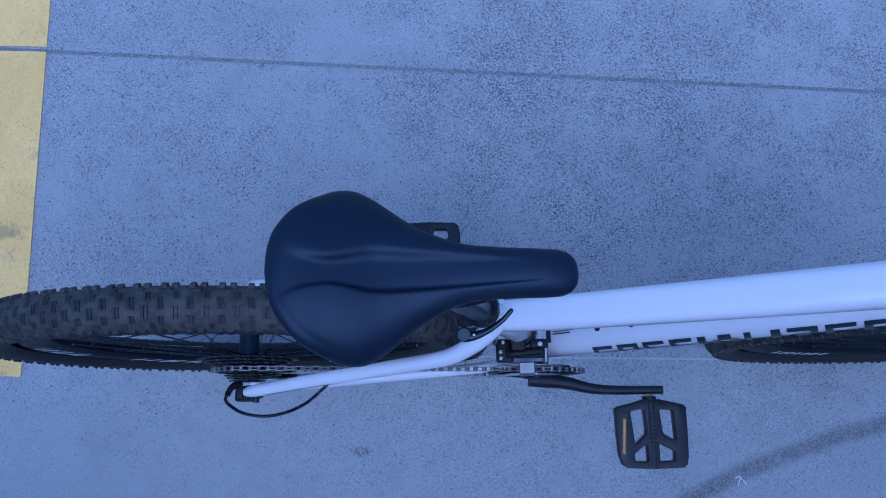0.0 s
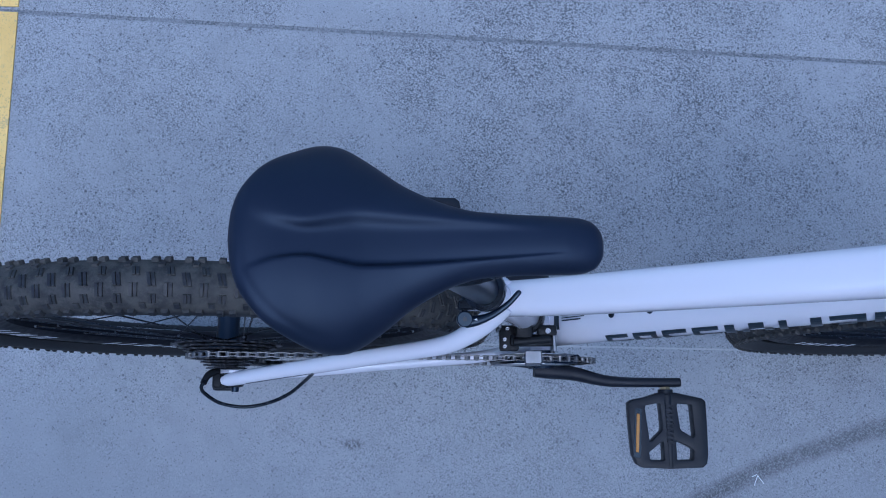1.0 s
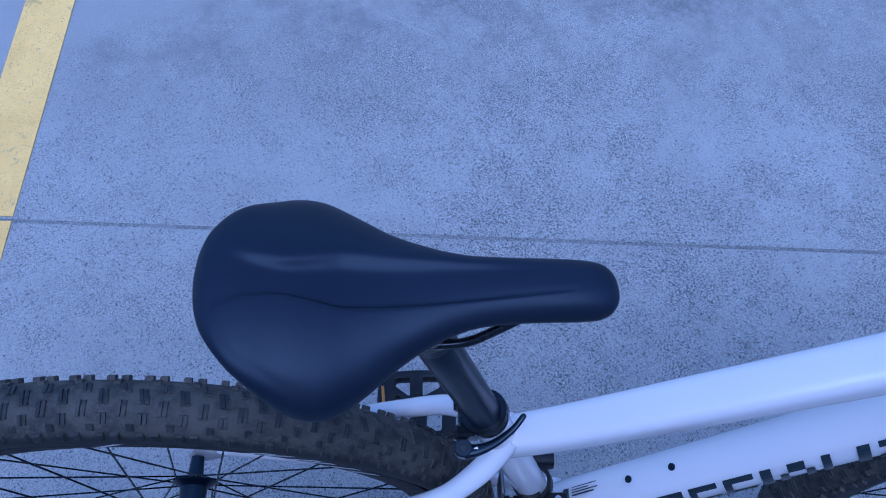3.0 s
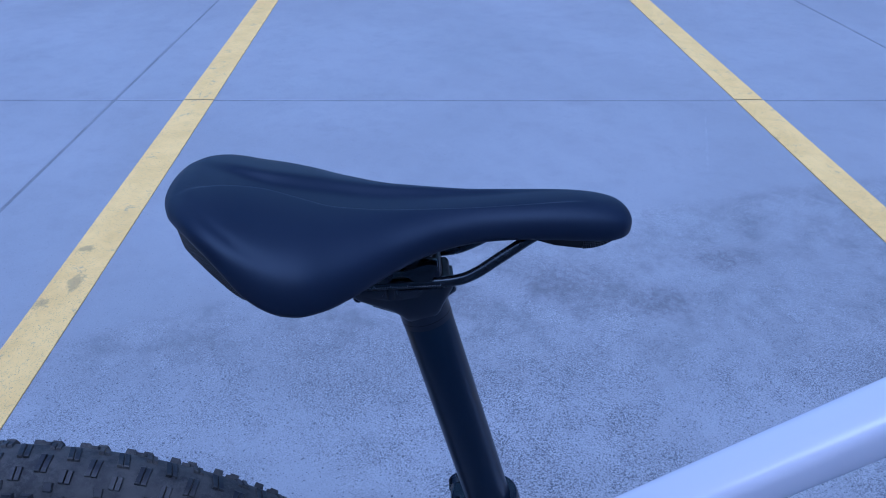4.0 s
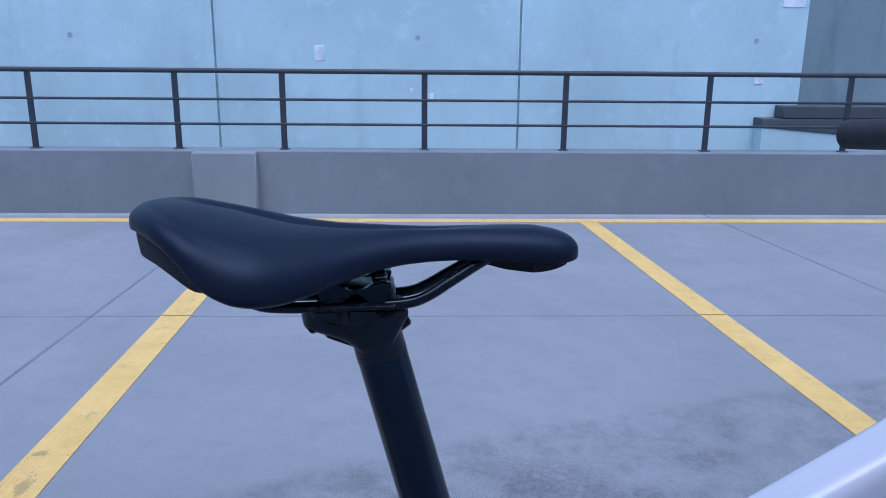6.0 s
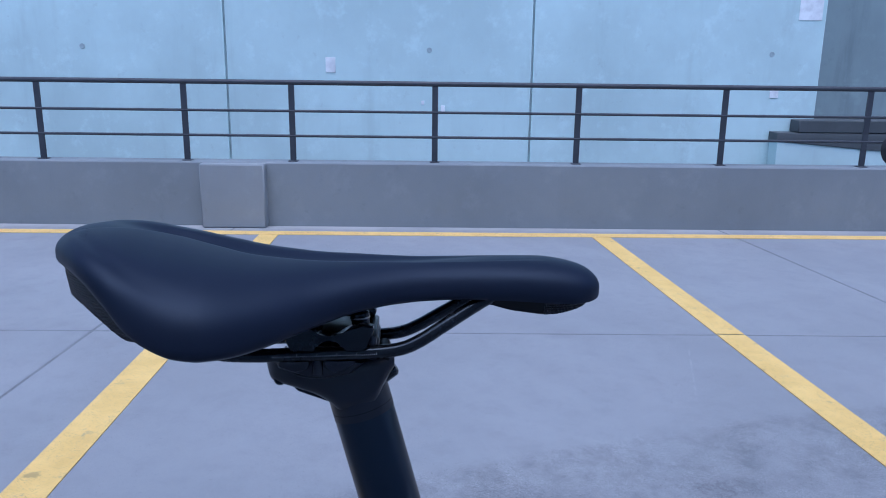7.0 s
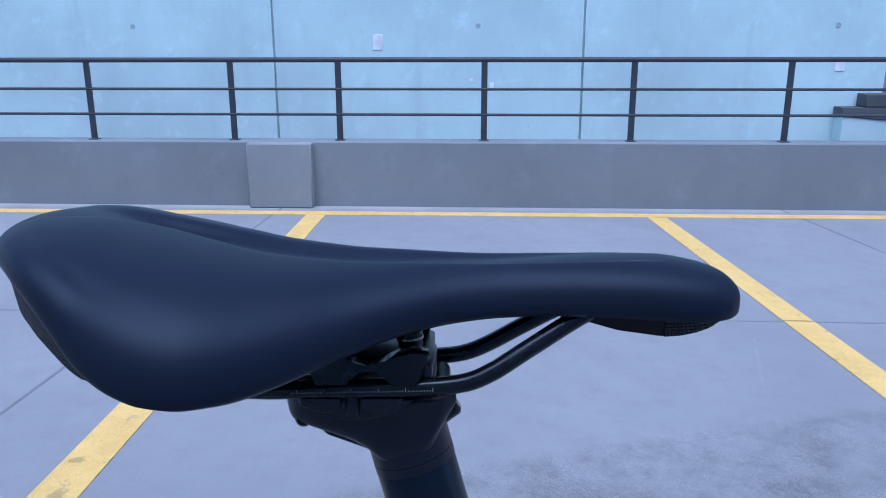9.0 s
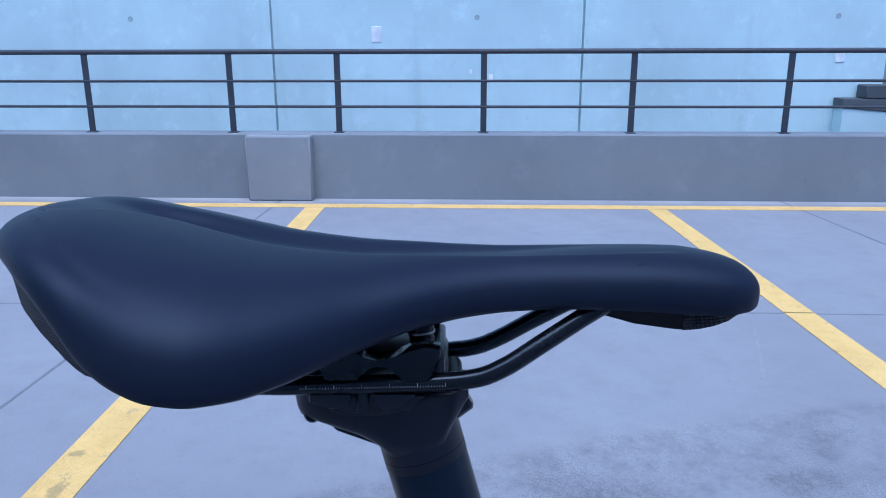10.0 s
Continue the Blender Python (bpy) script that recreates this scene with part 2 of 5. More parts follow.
def plain(name, color, rough, metal=0.0, coat=0.0, grain=90.0, vary=0.15, relief=0.08, spec=0.5, wear=0.06):
    """Paint, plastic or metal with faint unevenness at two scales."""
    k = Mat(name, color, rough, metal, coat, spec)
    n, f = k.noise(8.0, 4.0, local=True), k.noise(grain, 3.0, local=True)
    c = k.mix(k.span(n, 0.3, 0.7), tuple(x * (1 - vary) for x in color), tuple(min(1, x * (1 + vary)) for x in color))
    k.to("Base Color", c)
    k.to("Roughness", k.span(f, 0.3, 0.7, max(0.02, rough - wear), min(1, rough + wear)))
    if relief:
        k.bump(f, relief, 0.0006)
    return k.m


def rubber_material():
    k = Mat("tyre_rubber", (0.035, 0.034, 0.033), 0.75)
    dust = k.noise(150.0, 6.0, 0.8, local=True)
    big = k.noise(14.0, 4.0, 0.6, local=True)
    f = k.math("MULTIPLY", k.span(dust, 0.42, 0.7), k.span(big, 0.3, 0.7, 0.35, 1.0))
    n = k.t.nodes.new("ShaderNodeSeparateXYZ")
    k.t.links.new(k.local, n.inputs[0])
    reach = k.math("SQRT", k.math("ADD", k.math("MULTIPLY", n.outputs[0], n.outputs[0]), k.math("MULTIPLY", n.outputs[2], n.outputs[2])))
    # dried mud on the tread, clean black side walls
    tread = k.span(k.math("ADD", reach, k.math("MULTIPLY", big, 0.006)), 0.350, 0.358)
    mud = k.mix(k.span(k.noise(45.0, 5.0, 0.7, local=True), 0.38, 0.64), (0.016, 0.017, 0.019), (0.052, 0.050, 0.046))
    mud = k.mix(f, mud, (0.072, 0.068, 0.062))
    k.to("Base Color", k.mix(tread, (0.010, 0.011, 0.014), mud))
    k.bump(dust, 0.3, 0.0008)
    return k.m


def knob_material():
    k = Mat("knob_rubber", (0.02, 0.02, 0.022), 0.5, spec=0.4)
    dust = k.noise(90.0, 5.0, 0.7, local=True)
    k.to("Base Color", k.mix(k.span(dust, 0.42, 0.66), (0.009, 0.010, 0.015), (0.030, 0.030, 0.031)))
    k.bump(dust, 0.3, 0.0006)
    return k.m


def cover_material():
    k = Mat("saddle_cover", (0.012, 0.015, 0.022), 0.5, spec=0.33)
    k.set("Specular Tint", (0.55, 0.72, 1.0, 1))
    f = k.noise(900.0, 2.0, local=True)
    n = k.noise(12.0, 4.0, local=True)
    k.to("Base Color", k.mix(k.span(n, 0.3, 0.7), (0.0072, 0.0100, 0.0215), (0.0104, 0.0134, 0.0272)))
    k.to("Roughness", k.span(n, 0.3, 0.7, 0.44, 0.52))
    k.bump(f, 0.12, 0.0002)
    return k.m


def knurl_material():
    k = Mat("knurled_plastic", (0.011, 0.014, 0.021), 0.5, spec=0.3)
    n = k.t.nodes.new("ShaderNodeSeparateXYZ")
    k.t.links.new(k.local, n.inputs[0])
    run, up = k.math("SUBTRACT", n.outputs[0], n.outputs[1]), n.outputs[2]
    a = k.math("SINE", k.math("MULTIPLY", k.math("ADD", run, up), 2600.0))
    b = k.math("SINE", k.math("MULTIPLY", k.math("SUBTRACT", run, up), 2600.0))
    k.bump(k.math("MULTIPLY", a, b), 0.9, 0.0007)
    return k.m


FLOOR = floor_material()
JOINT = joint_material()
WALL_JOINT = plain("wall_joint_filler", (0.36, 0.45, 0.47), 0.9)
YELLOW = paint_material()
WALL = wall_material("board_concrete", (0.60, 0.77, 0.765), 0.32)
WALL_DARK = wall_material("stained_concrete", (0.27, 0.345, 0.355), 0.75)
PARAPET = wall_material("parapet_render", (0.220, 0.245, 0.260), 0.15)
PILLAR = wall_material("pillar_render", (0.252, 0.274, 0.286), 0.15)
LEDGE = wall_material("ledge_concrete", (0.085, 0.098, 0.105), 0.5)
CHALK = plain("chalk_patch", (0.84, 0.87, 0.88), 0.9)
RAIL = plain("railing_paint", (0.036, 0.043, 0.055), 0.5)
EARTH = wall_material("lower_ground", (0.22, 0.22, 0.22))
WHITE = plain("white_frame_paint", (0.66, 0.65, 0.70), 0.22, coat=0.7, vary=0.002, relief=0.0, wear=0.0)
DECAL = plain("dark_decal", (0.014, 0.024, 0.034), 0.35, vary=0.05, relief=0.0)
COVER = cover_material()
KNURL = knurl_material()
BLACK = plain("black_anodised", (0.003, 0.006, 0.015), 0.30, spec=0.48, vary=0.05, relief=0.0, wear=0.015)
BLACK.node_tree.nodes["Principled BSDF"].inputs["Specular Tint"].default_value = (0.65, 0.82, 1.0, 1)
GLOSS = plain("gloss_black_steel", (0.006, 0.006, 0.008), 0.24, coat=0.0, spec=0.42)
# face of the added unseen wall, pale to bounce light onto the saddle
WALL_PALE = wall_material("pale_render", (0.62, 0.62, 0.62), 0.15)
FORGED = plain("satin_forged_alloy", (0.005, 0.008, 0.018), 0.36, spec=0.46)
PLASTIC = plain("black_plastic", (0.006, 0.007, 0.009), 0.5, spec=0.22)
PEDAL = plain("scuffed_black_nylon", (0.008, 0.010, 0.015), 0.45, vary=0.4, grain=140.0, relief=0.35, spec=0.28)
RIM = plain("satin_black_rim", (0.004, 0.005, 0.009), 0.5, spec=0.12)
CRANK = plain("satin_black_crank", (0.007, 0.009, 0.016), 0.5, spec=0.3)
RUBBER = rubber_material()
KNOB = knob_material()
GRIP = plain("grip_rubber", (0.024, 0.024, 0.027), 0.7, relief=0.3)
GLOSS.node_tree.nodes["Principled BSDF"].inputs["Specular Tint"].default_value = (0.65, 0.82, 1.0, 1)
STEEL = plain("bright_steel", (0.42, 0.42, 0.44), 0.32, 1.0)
CHAIN = plain("oiled_chain_steel", (0.23, 0.225, 0.22), 0.34, 1.0)
COG = plain("dark_cassette_steel", (0.034, 0.034, 0.038), 0.45, 0.8)
ALLOY = plain("brushed_alloy", (0.22, 0.225, 0.24), 0.42, 1.0)
AMBER = plain("amber_reflector", (0.40, 0.175, 0.015), 0.35)
BRASS = plain("brass_axle", (0.45, 0.33, 0.17), 0.4, 1.0)
MARK = plain("pale_printing", (0.36, 0.36, 0.37), 0.6, relief=0.0)
DECAL_WHITE = plain("white_decal", (0.75, 0.75, 0.77), 0.4, relief=0.0)

# ---- mesh helpers ----


def part(name, bm, material, parent=None, label="", smooth=True):
    """Links a bmesh as one mesh object under a thing or a part."""
    me = bpy.data.meshes.new(name)
    bmesh.ops.recalc_face_normals(bm, faces=bm.faces)
    if smooth:
        for f in bm.faces:
            f.smooth = True
    bm.to_mesh(me)
    bm.free()
    me.materials.append(material)
    if smooth:
        me.set_sharp_from_angle(angle=radians(38))
    ob = new(name, me)
    ob.parent = parent
    return tagged(ob, label)


def shared(name, me, m, parent):
    """One more piece on a mesh that exists already."""
    ob = new(name, me)
    ob.parent = parent
    ob.matrix_basis = m
    return ob


def box(bm, lo, hi, bevel=0.0, m=None, seg=1):
    c = [(p + q) / 2 for p, q in zip(lo, hi)]
    s = [abs(q - p) for p, q in zip(lo, hi)]
    vs = bmesh.ops.create_cube(bm, size=1.0)["verts"]
    for v in vs:
        v.co = Vector((c[0] + v.co.x * s[0], c[1] + v.co.y * s[1], c[2] + v.co.z * s[2]))
    if bevel:
        es = list({e for v in vs for e in v.link_edges})
        out = bmesh.ops.bevel(bm, geom=es, offset=bevel, segments=seg, affect="EDGES", profile=0.5)
        vs = list({v for f in out["faces"] for v in f.verts} | {v for v in vs if v.is_valid})
    if m is not None:
        bmesh.ops.transform(bm, matrix=m, verts=vs)
    return vs


def curve_points(pts, n=8):
    """A Catmull-Rom line through the points."""
    p = [np.array(q, float) for q in pts]
    p = [2 * p[0] - p[1]] + p + [2 * p[-1] - p[-2]]
    out = []
    for i in range(1, len(p) - 2):
        for k in range(n):
            t = k / n
            out.append(0.5 * (2 * p[i] + (p[i + 1] - p[i - 1]) * t + (2 * p[i - 1] - 5 * p[i] + 4 * p[i + 1] - p[i + 2]) * t * t
                              + (3 * p[i] - p[i - 1] - 3 * p[i + 1] + p[i + 2]) * t ** 3))
    out.append(p[-2])
    return out


def loft(bm, rings, closed=True, caps=True):
    """Faces between rings of equally many places."""
    vs = [[bm.verts.new(q) for q in ring] for ring in rings]
    n = len(vs[0])
    for a, b in zip(vs, vs[1:]):
        for i in range(n if closed else n - 1):
            j = (i + 1) % n
            bm.faces.new((a[i], a[j], b[j], b[i]))
    if caps and closed:
        bm.faces.new(vs[0][::-1])
        bm.faces.new(vs[-1])
    return vs


def sweep(bm, pts, radii, seg=16, side=(0, 1, 0), square=1.0, caps=True):
    """A tube along places; radii: one number, or for each place a number or (across, along side). square < 1 flattens the sides."""
    pts = [Vector(p) for p in pts]
    side = Vector(side)
    rings = []
    for i, p in enumerate(pts):
        d = (pts[min(i + 1, len(pts) - 1)] - pts[max(i - 1, 0)]).normalized()
        r = radii[i] if isinstance(radii, (list, tuple)) else radii
        ra, rb = r if isinstance(r, (list, tuple)) else (r, r)
        x = side.cross(d).normalized()
        y = d.cross(x).normalized()
        ring = []
        for k in range(seg):
            a = 2 * math.pi * k / seg
            c, s = math.cos(a), math.sin(a)
            c, s = math.copysign(abs(c) ** square, c), math.copysign(abs(s) ** square, s)
            ring.append(p + x * (ra * c) + y * (rb * s))
        rings.append(ring)
    return loft(bm, rings, caps=caps)


def spread(values, n):
    """n values that run smoothly along the given ones."""
    x = np.linspace(0, 1, len(values))
    return list(np.interp(np.linspace(0, 1, n), x, values))


def rod(bm, a, b, r, seg=12, r2=None):
    a, b = Vector(a), Vector(b)
    d = b - a
    side = (0, 1, 0) if abs(d.normalized().y) < 0.9 else (1, 0, 0)
    return sweep(bm, [a, b], [r, r if r2 is None else r2], seg, side)


def lathe(bm, profile, seg=48, turn=None):
    """A body round the y axis; profile: closed loop or line of (radius, y)."""
    rings = []
    for k in range(seg):
        a = 2 * math.pi * k / seg
        rings.append([Vector((r * math.sin(a), y, r * math.cos(a))) for r, y in profile])
    vs = [[bm.verts.new(q if turn is None else turn @ q) for q in ring] for ring in rings]
    n = len(profile)
    for k in range(seg):
        a, b = vs[k], vs[(k + 1) % seg]
        for i in range(n):
            j = (i + 1) % n
            bm.faces.new((a[i], a[j], b[j], b[i]))


def extrude_outline(bm, outline, lo, hi, bevel=0.0, axis=1):
    """A plate from an outline in the x-z plane (axis 1) or the x-y plane (axis 2)."""
    def at(p, h):
        return Vector((p[0], h, p[1])) if axis == 1 else Vector((p[0], p[1], h))
    a = [bm.verts.new(at(p, lo)) for p in outline]
    b = [bm.verts.new(at(p, hi)) for p in outline]
    n = len(outline)
    faces = [bm.faces.new(a), bm.faces.new(b[::-1])]
    for i in range(n):
        j = (i + 1) % n
        bm.faces.new((a[i], b[i], b[j], a[j]))
    if bevel:
        es = [e for f in faces for e in f.edges]
        bmesh.ops.bevel(bm, geom=es, offset=bevel, segments=2, affect="EDGES", profile=0.5)


def smooth_line(x, xs, ys):
    """Monotone cubic through (xs, ys)."""
    xs, ys = np.array(xs, float), np.array(ys, float)
    h, d = np.diff(xs), np.diff(ys) / np.diff(xs)
    m = np.zeros(len(xs))
    m[0], m[-1] = d[0], d[-1]
    for i in range(1, len(xs) - 1):
        m[i] = 0 if d[i - 1] * d[i] <= 0 else 2 * d[i - 1] * d[i] / (d[i - 1] + d[i])
    i = int(np.clip(np.searchsorted(xs, x) - 1, 0, len(xs) - 2))
    t = min(1.0, max(0.0, (x - xs[i]) / h[i]))
    return float((2 * t ** 3 - 3 * t ** 2 + 1) * ys[i] + (t ** 3 - 2 * t ** 2 + t) * h[i] * m[i]
                 + (3 * t ** 2 - 2 * t ** 3) * ys[i + 1] + (t ** 3 - t ** 2) * h[i] * m[i + 1])


def empty(name, m, label, category, group="", kind=""):
    ob = new(name)
    ob.matrix_basis = m
    return tagged(ob, label, category, group, kind)


# ---- the deck ----
bm = bmesh.new()
box(bm, (-400, -400, -4.3), (400, 400, -4.0))
tagged(part("ground", bm, EARTH, smooth=False), "grey lower ground far below the parking deck", "ground", kind="structure")

floor_base = bmesh.new()
box(floor_base, (-24.0, -18.0, -0.35), (24.0, 4.50, -0.0016))
floor = tagged(part("floor", floor_base, JOINT, smooth=False), "speckled grey concrete parking deck cast in slabs", "floor", kind="structure")

# joints: (x, lean) across and (y, slope) along
ACROSS = [(-10.84, 0), (-7.64, 0), (-4.44, 0), (-1.213, 0.033), (1.990, -0.130), (5.2, 0), (8.4, 0), (11.6, 0)]
ALONG = [(-7.1, 0), (-5.2, 0), (-3.3, 0), (-1.40, 0), (0.490, -0.036), (2.402, 0.0), (4.36, 0.0)]


def joint_place(i, j):
    """Where the i-th joint across meets the j-th along."""
    x, lean = ACROSS[i]
    y, slope = ALONG[j]
    yy = y + slope * max(-1.3, min(2.2, x))
    return x + lean * (yy - 3.4), yy


# ---- parapet, railing and the wall beyond ----
PY, PTOP = 4.36, 0.400
bm = bmesh.new()
box(bm, (-24.0, PY, -0.35), (24.0, PY + 0.17, PTOP), 0.008)
parapet = tagged(part("parapet", bm, PARAPET), "low grey rendered concrete parapet wall along the deck", "parapet", kind="structure")
bm = bmesh.new()
box(bm, (-1.378, PY - 0.085, 0.0), (-0.982, PY - 0.001, PTOP - 0.003), 0.008)
tagged(part("pillar", bm, PILLAR), "stub concrete pillar against the parapet wall", "pillar", kind="structure")


def railing():
    thing = empty("railing", pose(0, 4.435, PTOP), "dark brown painted steel railing on the parapet", "railing")
    bm = bmesh.new()
    pts = [(x, 0, 0.484) for x in (-9.0, -4.0, 0.0, 4.0, 9.0)]
    sweep(bm, pts, 0.0155, 14, side=(0, 0, 1))
    part("top_rail", bm, RAIL, thing)
    for z in (0.311, 0.158):
        bm = bmesh.new()
        sweep(bm, [(-9.0, 0, z), (0, 0, z), (9.0, 0, z)], 0.0085, 10, side=(0, 0, 1))
        part("bar", bm, RAIL, thing)
    first = None
    for x in (-5.95, -5.06, -4.17, -3.28, -2.385, -1.49, -0.828, 0.059, 0.95, 1.865, 2.77, 3.67, 4.57, 5.47, 6.37):
        if first is None:
            bm = bmesh.new()
            box(bm, (-0.0185, -0.006, 0.004), (0.0185, 0.006, 0.472), 0.002)
            box(bm, (-0.03, -0.026, 0.0), (0.03, 0.026, 0.006), 0.002)
            first = part("post", bm, RAIL, thing)
            first.matrix_basis = Matrix.Translation((x, 0, 0))
        else:
            shared("post", first.data, Matrix.Translation((x, 0, 0)), thing)
    return thing


railing()


def concrete_wall():
    """Panels with recessed joints on a backing."""
    bm = bmesh.new()
    box(bm, (-24.0, 7.60, -4.0), (3.985, 7.97, 7.0))
    wall = tagged(part("wall_north", bm, WALL_JOINT, smooth=False), "pale concrete wall of cast panels beyond the railing", "wall", kind="structure")
    xs = [-24.0, -20.55, -17.47, -14.39, -11.31, -8.23, -5.15, -2.045, 1.047, 3.985]
    for a, b in zip(xs, xs[1:]):
        for lo, hi in ((-4.0, 2.9), (2.912, 7.0)):
            bm = bmesh.new()
            box(bm, (a + 0.012, 7.57, lo), (b - (0.012 if b < 3.9 else 0.0), 7.605, hi), 0.006)
            part("panel", bm, WALL, wall)
    # form-tie holes
    first = None
    for x in (-6.94, -3.47, 0.004, 3.477):
        for z in (1.14, 3.9):
            if first is None:
                bm = bmesh.new()
                lathe(bm, [(0.002, 0.0), (0.026, 0.0), (0.026, -0.003), (0.020, -0.004), (0.002, -0.002)], 20)
                first = part("tie_hole", bm, WALL_JOINT, wall, "plugged form-tie hole")
                first.matrix_basis = Matrix.Translation((x, 7.57, z))
            else:
                shared("tie_hole", first.data, Matrix.Translation((x, 7.57, z)), wall)
    return wall


wall = concrete_wall()
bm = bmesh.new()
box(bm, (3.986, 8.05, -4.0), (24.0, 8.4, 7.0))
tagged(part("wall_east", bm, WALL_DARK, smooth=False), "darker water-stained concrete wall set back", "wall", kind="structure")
bm = bmesh.new()
extrude_outline(bm, [(3.53, 0.37), (3.53, 0.285), (4.7, 0.19), (9.0, 0.19), (9.0, 0.37)], 7.36, 7.567, 0.006)
box(bm, (3.74, 7.36, 0.372), (9.0, 7.567, 0.50), 0.01)
box(bm, (3.99, 7.568, 0.20), (9.0, 8.048, 0.50), 0.01)
tagged(part("ledge", bm, LEDGE), "dark stepped concrete ledge on the wall", "ledge", kind="structure")
bm = bmesh.new()
extrude_outline(bm, [(3.545, -4.0), (3.545, 0.282), (4.7, 0.188), (9.0, 0.188), (9.0, -4.0)], 7.372, 7.567)
tagged(part("plinth", bm, WALL), "pale concrete plinth under the dark ledge", "plinth", kind="structure")
for x, z, w, h in ((-0.993, 0.985, 0.10, 0.15), (3.54, 0.752, 0.09, 0.09), (0.146, 0.56, 0.04, 0.07), (3.825, 1.60, 0.235, 0.25), (-0.06, 0.62, 0.03, 0.04)):
    bm = bmesh.new()
    box(bm, (x - w / 2, 7.564, z - h / 2), (x + w / 2, 7.57, z + h / 2), 0.002)
    tagged(part("filler_patch", bm, CHALK), "small whitish filler patch on the concrete wall", "patch", kind="structure")

# ---- unseen wall, added behind the camera to block light from the south ----
bm = bmesh.new()
box(bm, (-24.0, -1.9, -4.0), (24.0, -1.65, 3.3))
tagged(part("unseen_wall_south", bm, WALL_PALE, smooth=False), "unseen plain pale wall added behind the camera to shade the deck", "wall", kind="structure")

# ---- painted lines ----


def strip(name, quads, label):
    bm = bmesh.new()
    for q in quads:
        lo = [bm.verts.new((x, y, 0.0005)) for x, y in q]
        hi = [bm.verts.new((x, y, 0.003)) for x, y in q]
        bm.faces.new(hi)
        for i in range(4):
            j = (i + 1) % 4
            bm.faces.new((lo[i], lo[j], hi[j], hi[i]))
    return tagged(part(name, bm, YELLOW, smooth=False), label, "parking line", kind="structure")


def along(x0, x1, far0, far1, stops):
    """Pieces of a line from near to far between joints; the x of both edges at y = 0 and y = 4."""
    out = []
    for a, b in stops:
        f = lambda y, p, q: p + (q - p) * y / 4.0
        out.append([(f(a, x0, far0), a), (f(a, x1, far1), a), (f(b, x1, far1), b), (f(b, x0, far0), b)])
    return out


strip("parking_line", along(-0.962, -0.847, -0.985, -0.872, [(-0.16, 0.517), (0.528, 2.397), (2.408, 4.090)]), "worn yellow painted line between parking bays")
right = [(y, 1.011 + (4.1 - y) * 0.0810) for y in (-0.16, 0.437, 0.448, 2.397, 2.408, 4.097)]
strip("parking_line", [[(p, a), (p + 0.108, a), (q + 0.108, b), (q, b)] for (a, p), (b, q) in zip(right, right[1:]) if b - a > 0.02], "worn yellow painted line between parking bays")
bm = bmesh.new()
for a, b in (((0.589, -0.315), (0.583, -0.333)), ((0.589, -0.315), (0.600, -0.329)), ((0.578, -0.318), (0.588, -0.313))):
    q = Vector((a[1] - b[1], b[0] - a[0])).normalized() * 0.0006
    vs = [bm.verts.new((p[0] + q.x * f, p[1] + q.y * f, 0.0006)) for p, f in ((a, 1), (b, 1), (b, -1), (a, -1))]
    bm.faces.new(vs)
tagged(part("chalk_mark", bm, CHALK, smooth=False), "tiny white chalk scratch on the deck", "mark", kind="structure")
strip("parking_line", [[(-12, 4.06), (12, 4.14), (12, 4.235), (-12, 4.155)]], "long yellow painted line along the parapet foot")

# ---- the bicycle: x ahead, y to its left, z up from the tyre's foot ----
BIKE = pose(0, -0.096, 0, -6.0, 0, 2.35)
bicycle = empty("bicycle", BIKE, "white mountain bicycle with black saddle, leaning slightly on the deck", "bicycle")
HUB, BB, FRONT, RADIUS = (-0.287, 0.3695), (0.155, 0.310), (0.790, 0.3695), 0.3703

# saddle: half width, crest and rim heights along its length
S_HALF = ([-0.1260, -0.1255, -0.1240, -0.1217, -0.1189, -0.1155, -0.1111, -0.1022, -0.0885, -0.0750, -0.068, -0.0605, -0.052, -0.044, -0.035, -0.025, -0.005, 0.015, 0.030, 0.048, 0.075, 0.105, 0.118, 0.1262, 0.1312, 0.1340, 0.1349],
          [0.0, 0.010, 0.0200, 0.0278, 0.0345, 0.0400, 0.0462, 0.0562, 0.0661, 0.0732, 0.0754, 0.0763, 0.0756, 0.0728, 0.0679, 0.0612, 0.0464, 0.0350, 0.0285, 0.0240, 0.0221, 0.0215, 0.0206, 0.0180, 0.0136, 0.0078, 0.002])
S_TOP = ([-0.1260, -0.1232, -0.1175, -0.109, -0.098, -0.070, -0.050, -0.030, 0.0, 0.030, 0.060, 0.090, 0.106, 0.118, 0.127, 0.1328, 0.1349],
         [0.9225, 0.9260, 0.9293, 0.9308, 0.9305, 0.9259, 0.9216, 0.9180, 0.9157, 0.9154, 0.9151, 0.9146, 0.9137, 0.9118, 0.9090, 0.9047, 0.9002])
S_RIM = ([-0.1260, -0.119, -0.110, -0.100, -0.090, -0.080, -0.070, -0.060, -0.050, -0.040, -0.027, -0.015, 0.0, 0.010, 0.020, 0.030, 0.045, 0.060, 0.078, 0.092, 0.105, 0.118, 0.127, 0.1323, 0.1349],
         [0.9200, 0.9198, 0.9180, 0.9130, 0.9045, 0.8945, 0.8885, 0.8850, 0.8838, 0.8840, 0.8860, 0.8891, 0.8930, 0.8956, 0.8972, 0.8984, 0.8993, 0.8996, 0.8990, 0.8984, 0.8974, 0.8968, 0.8974, 0.8986, 0.9000])
SHEAR = 0.050
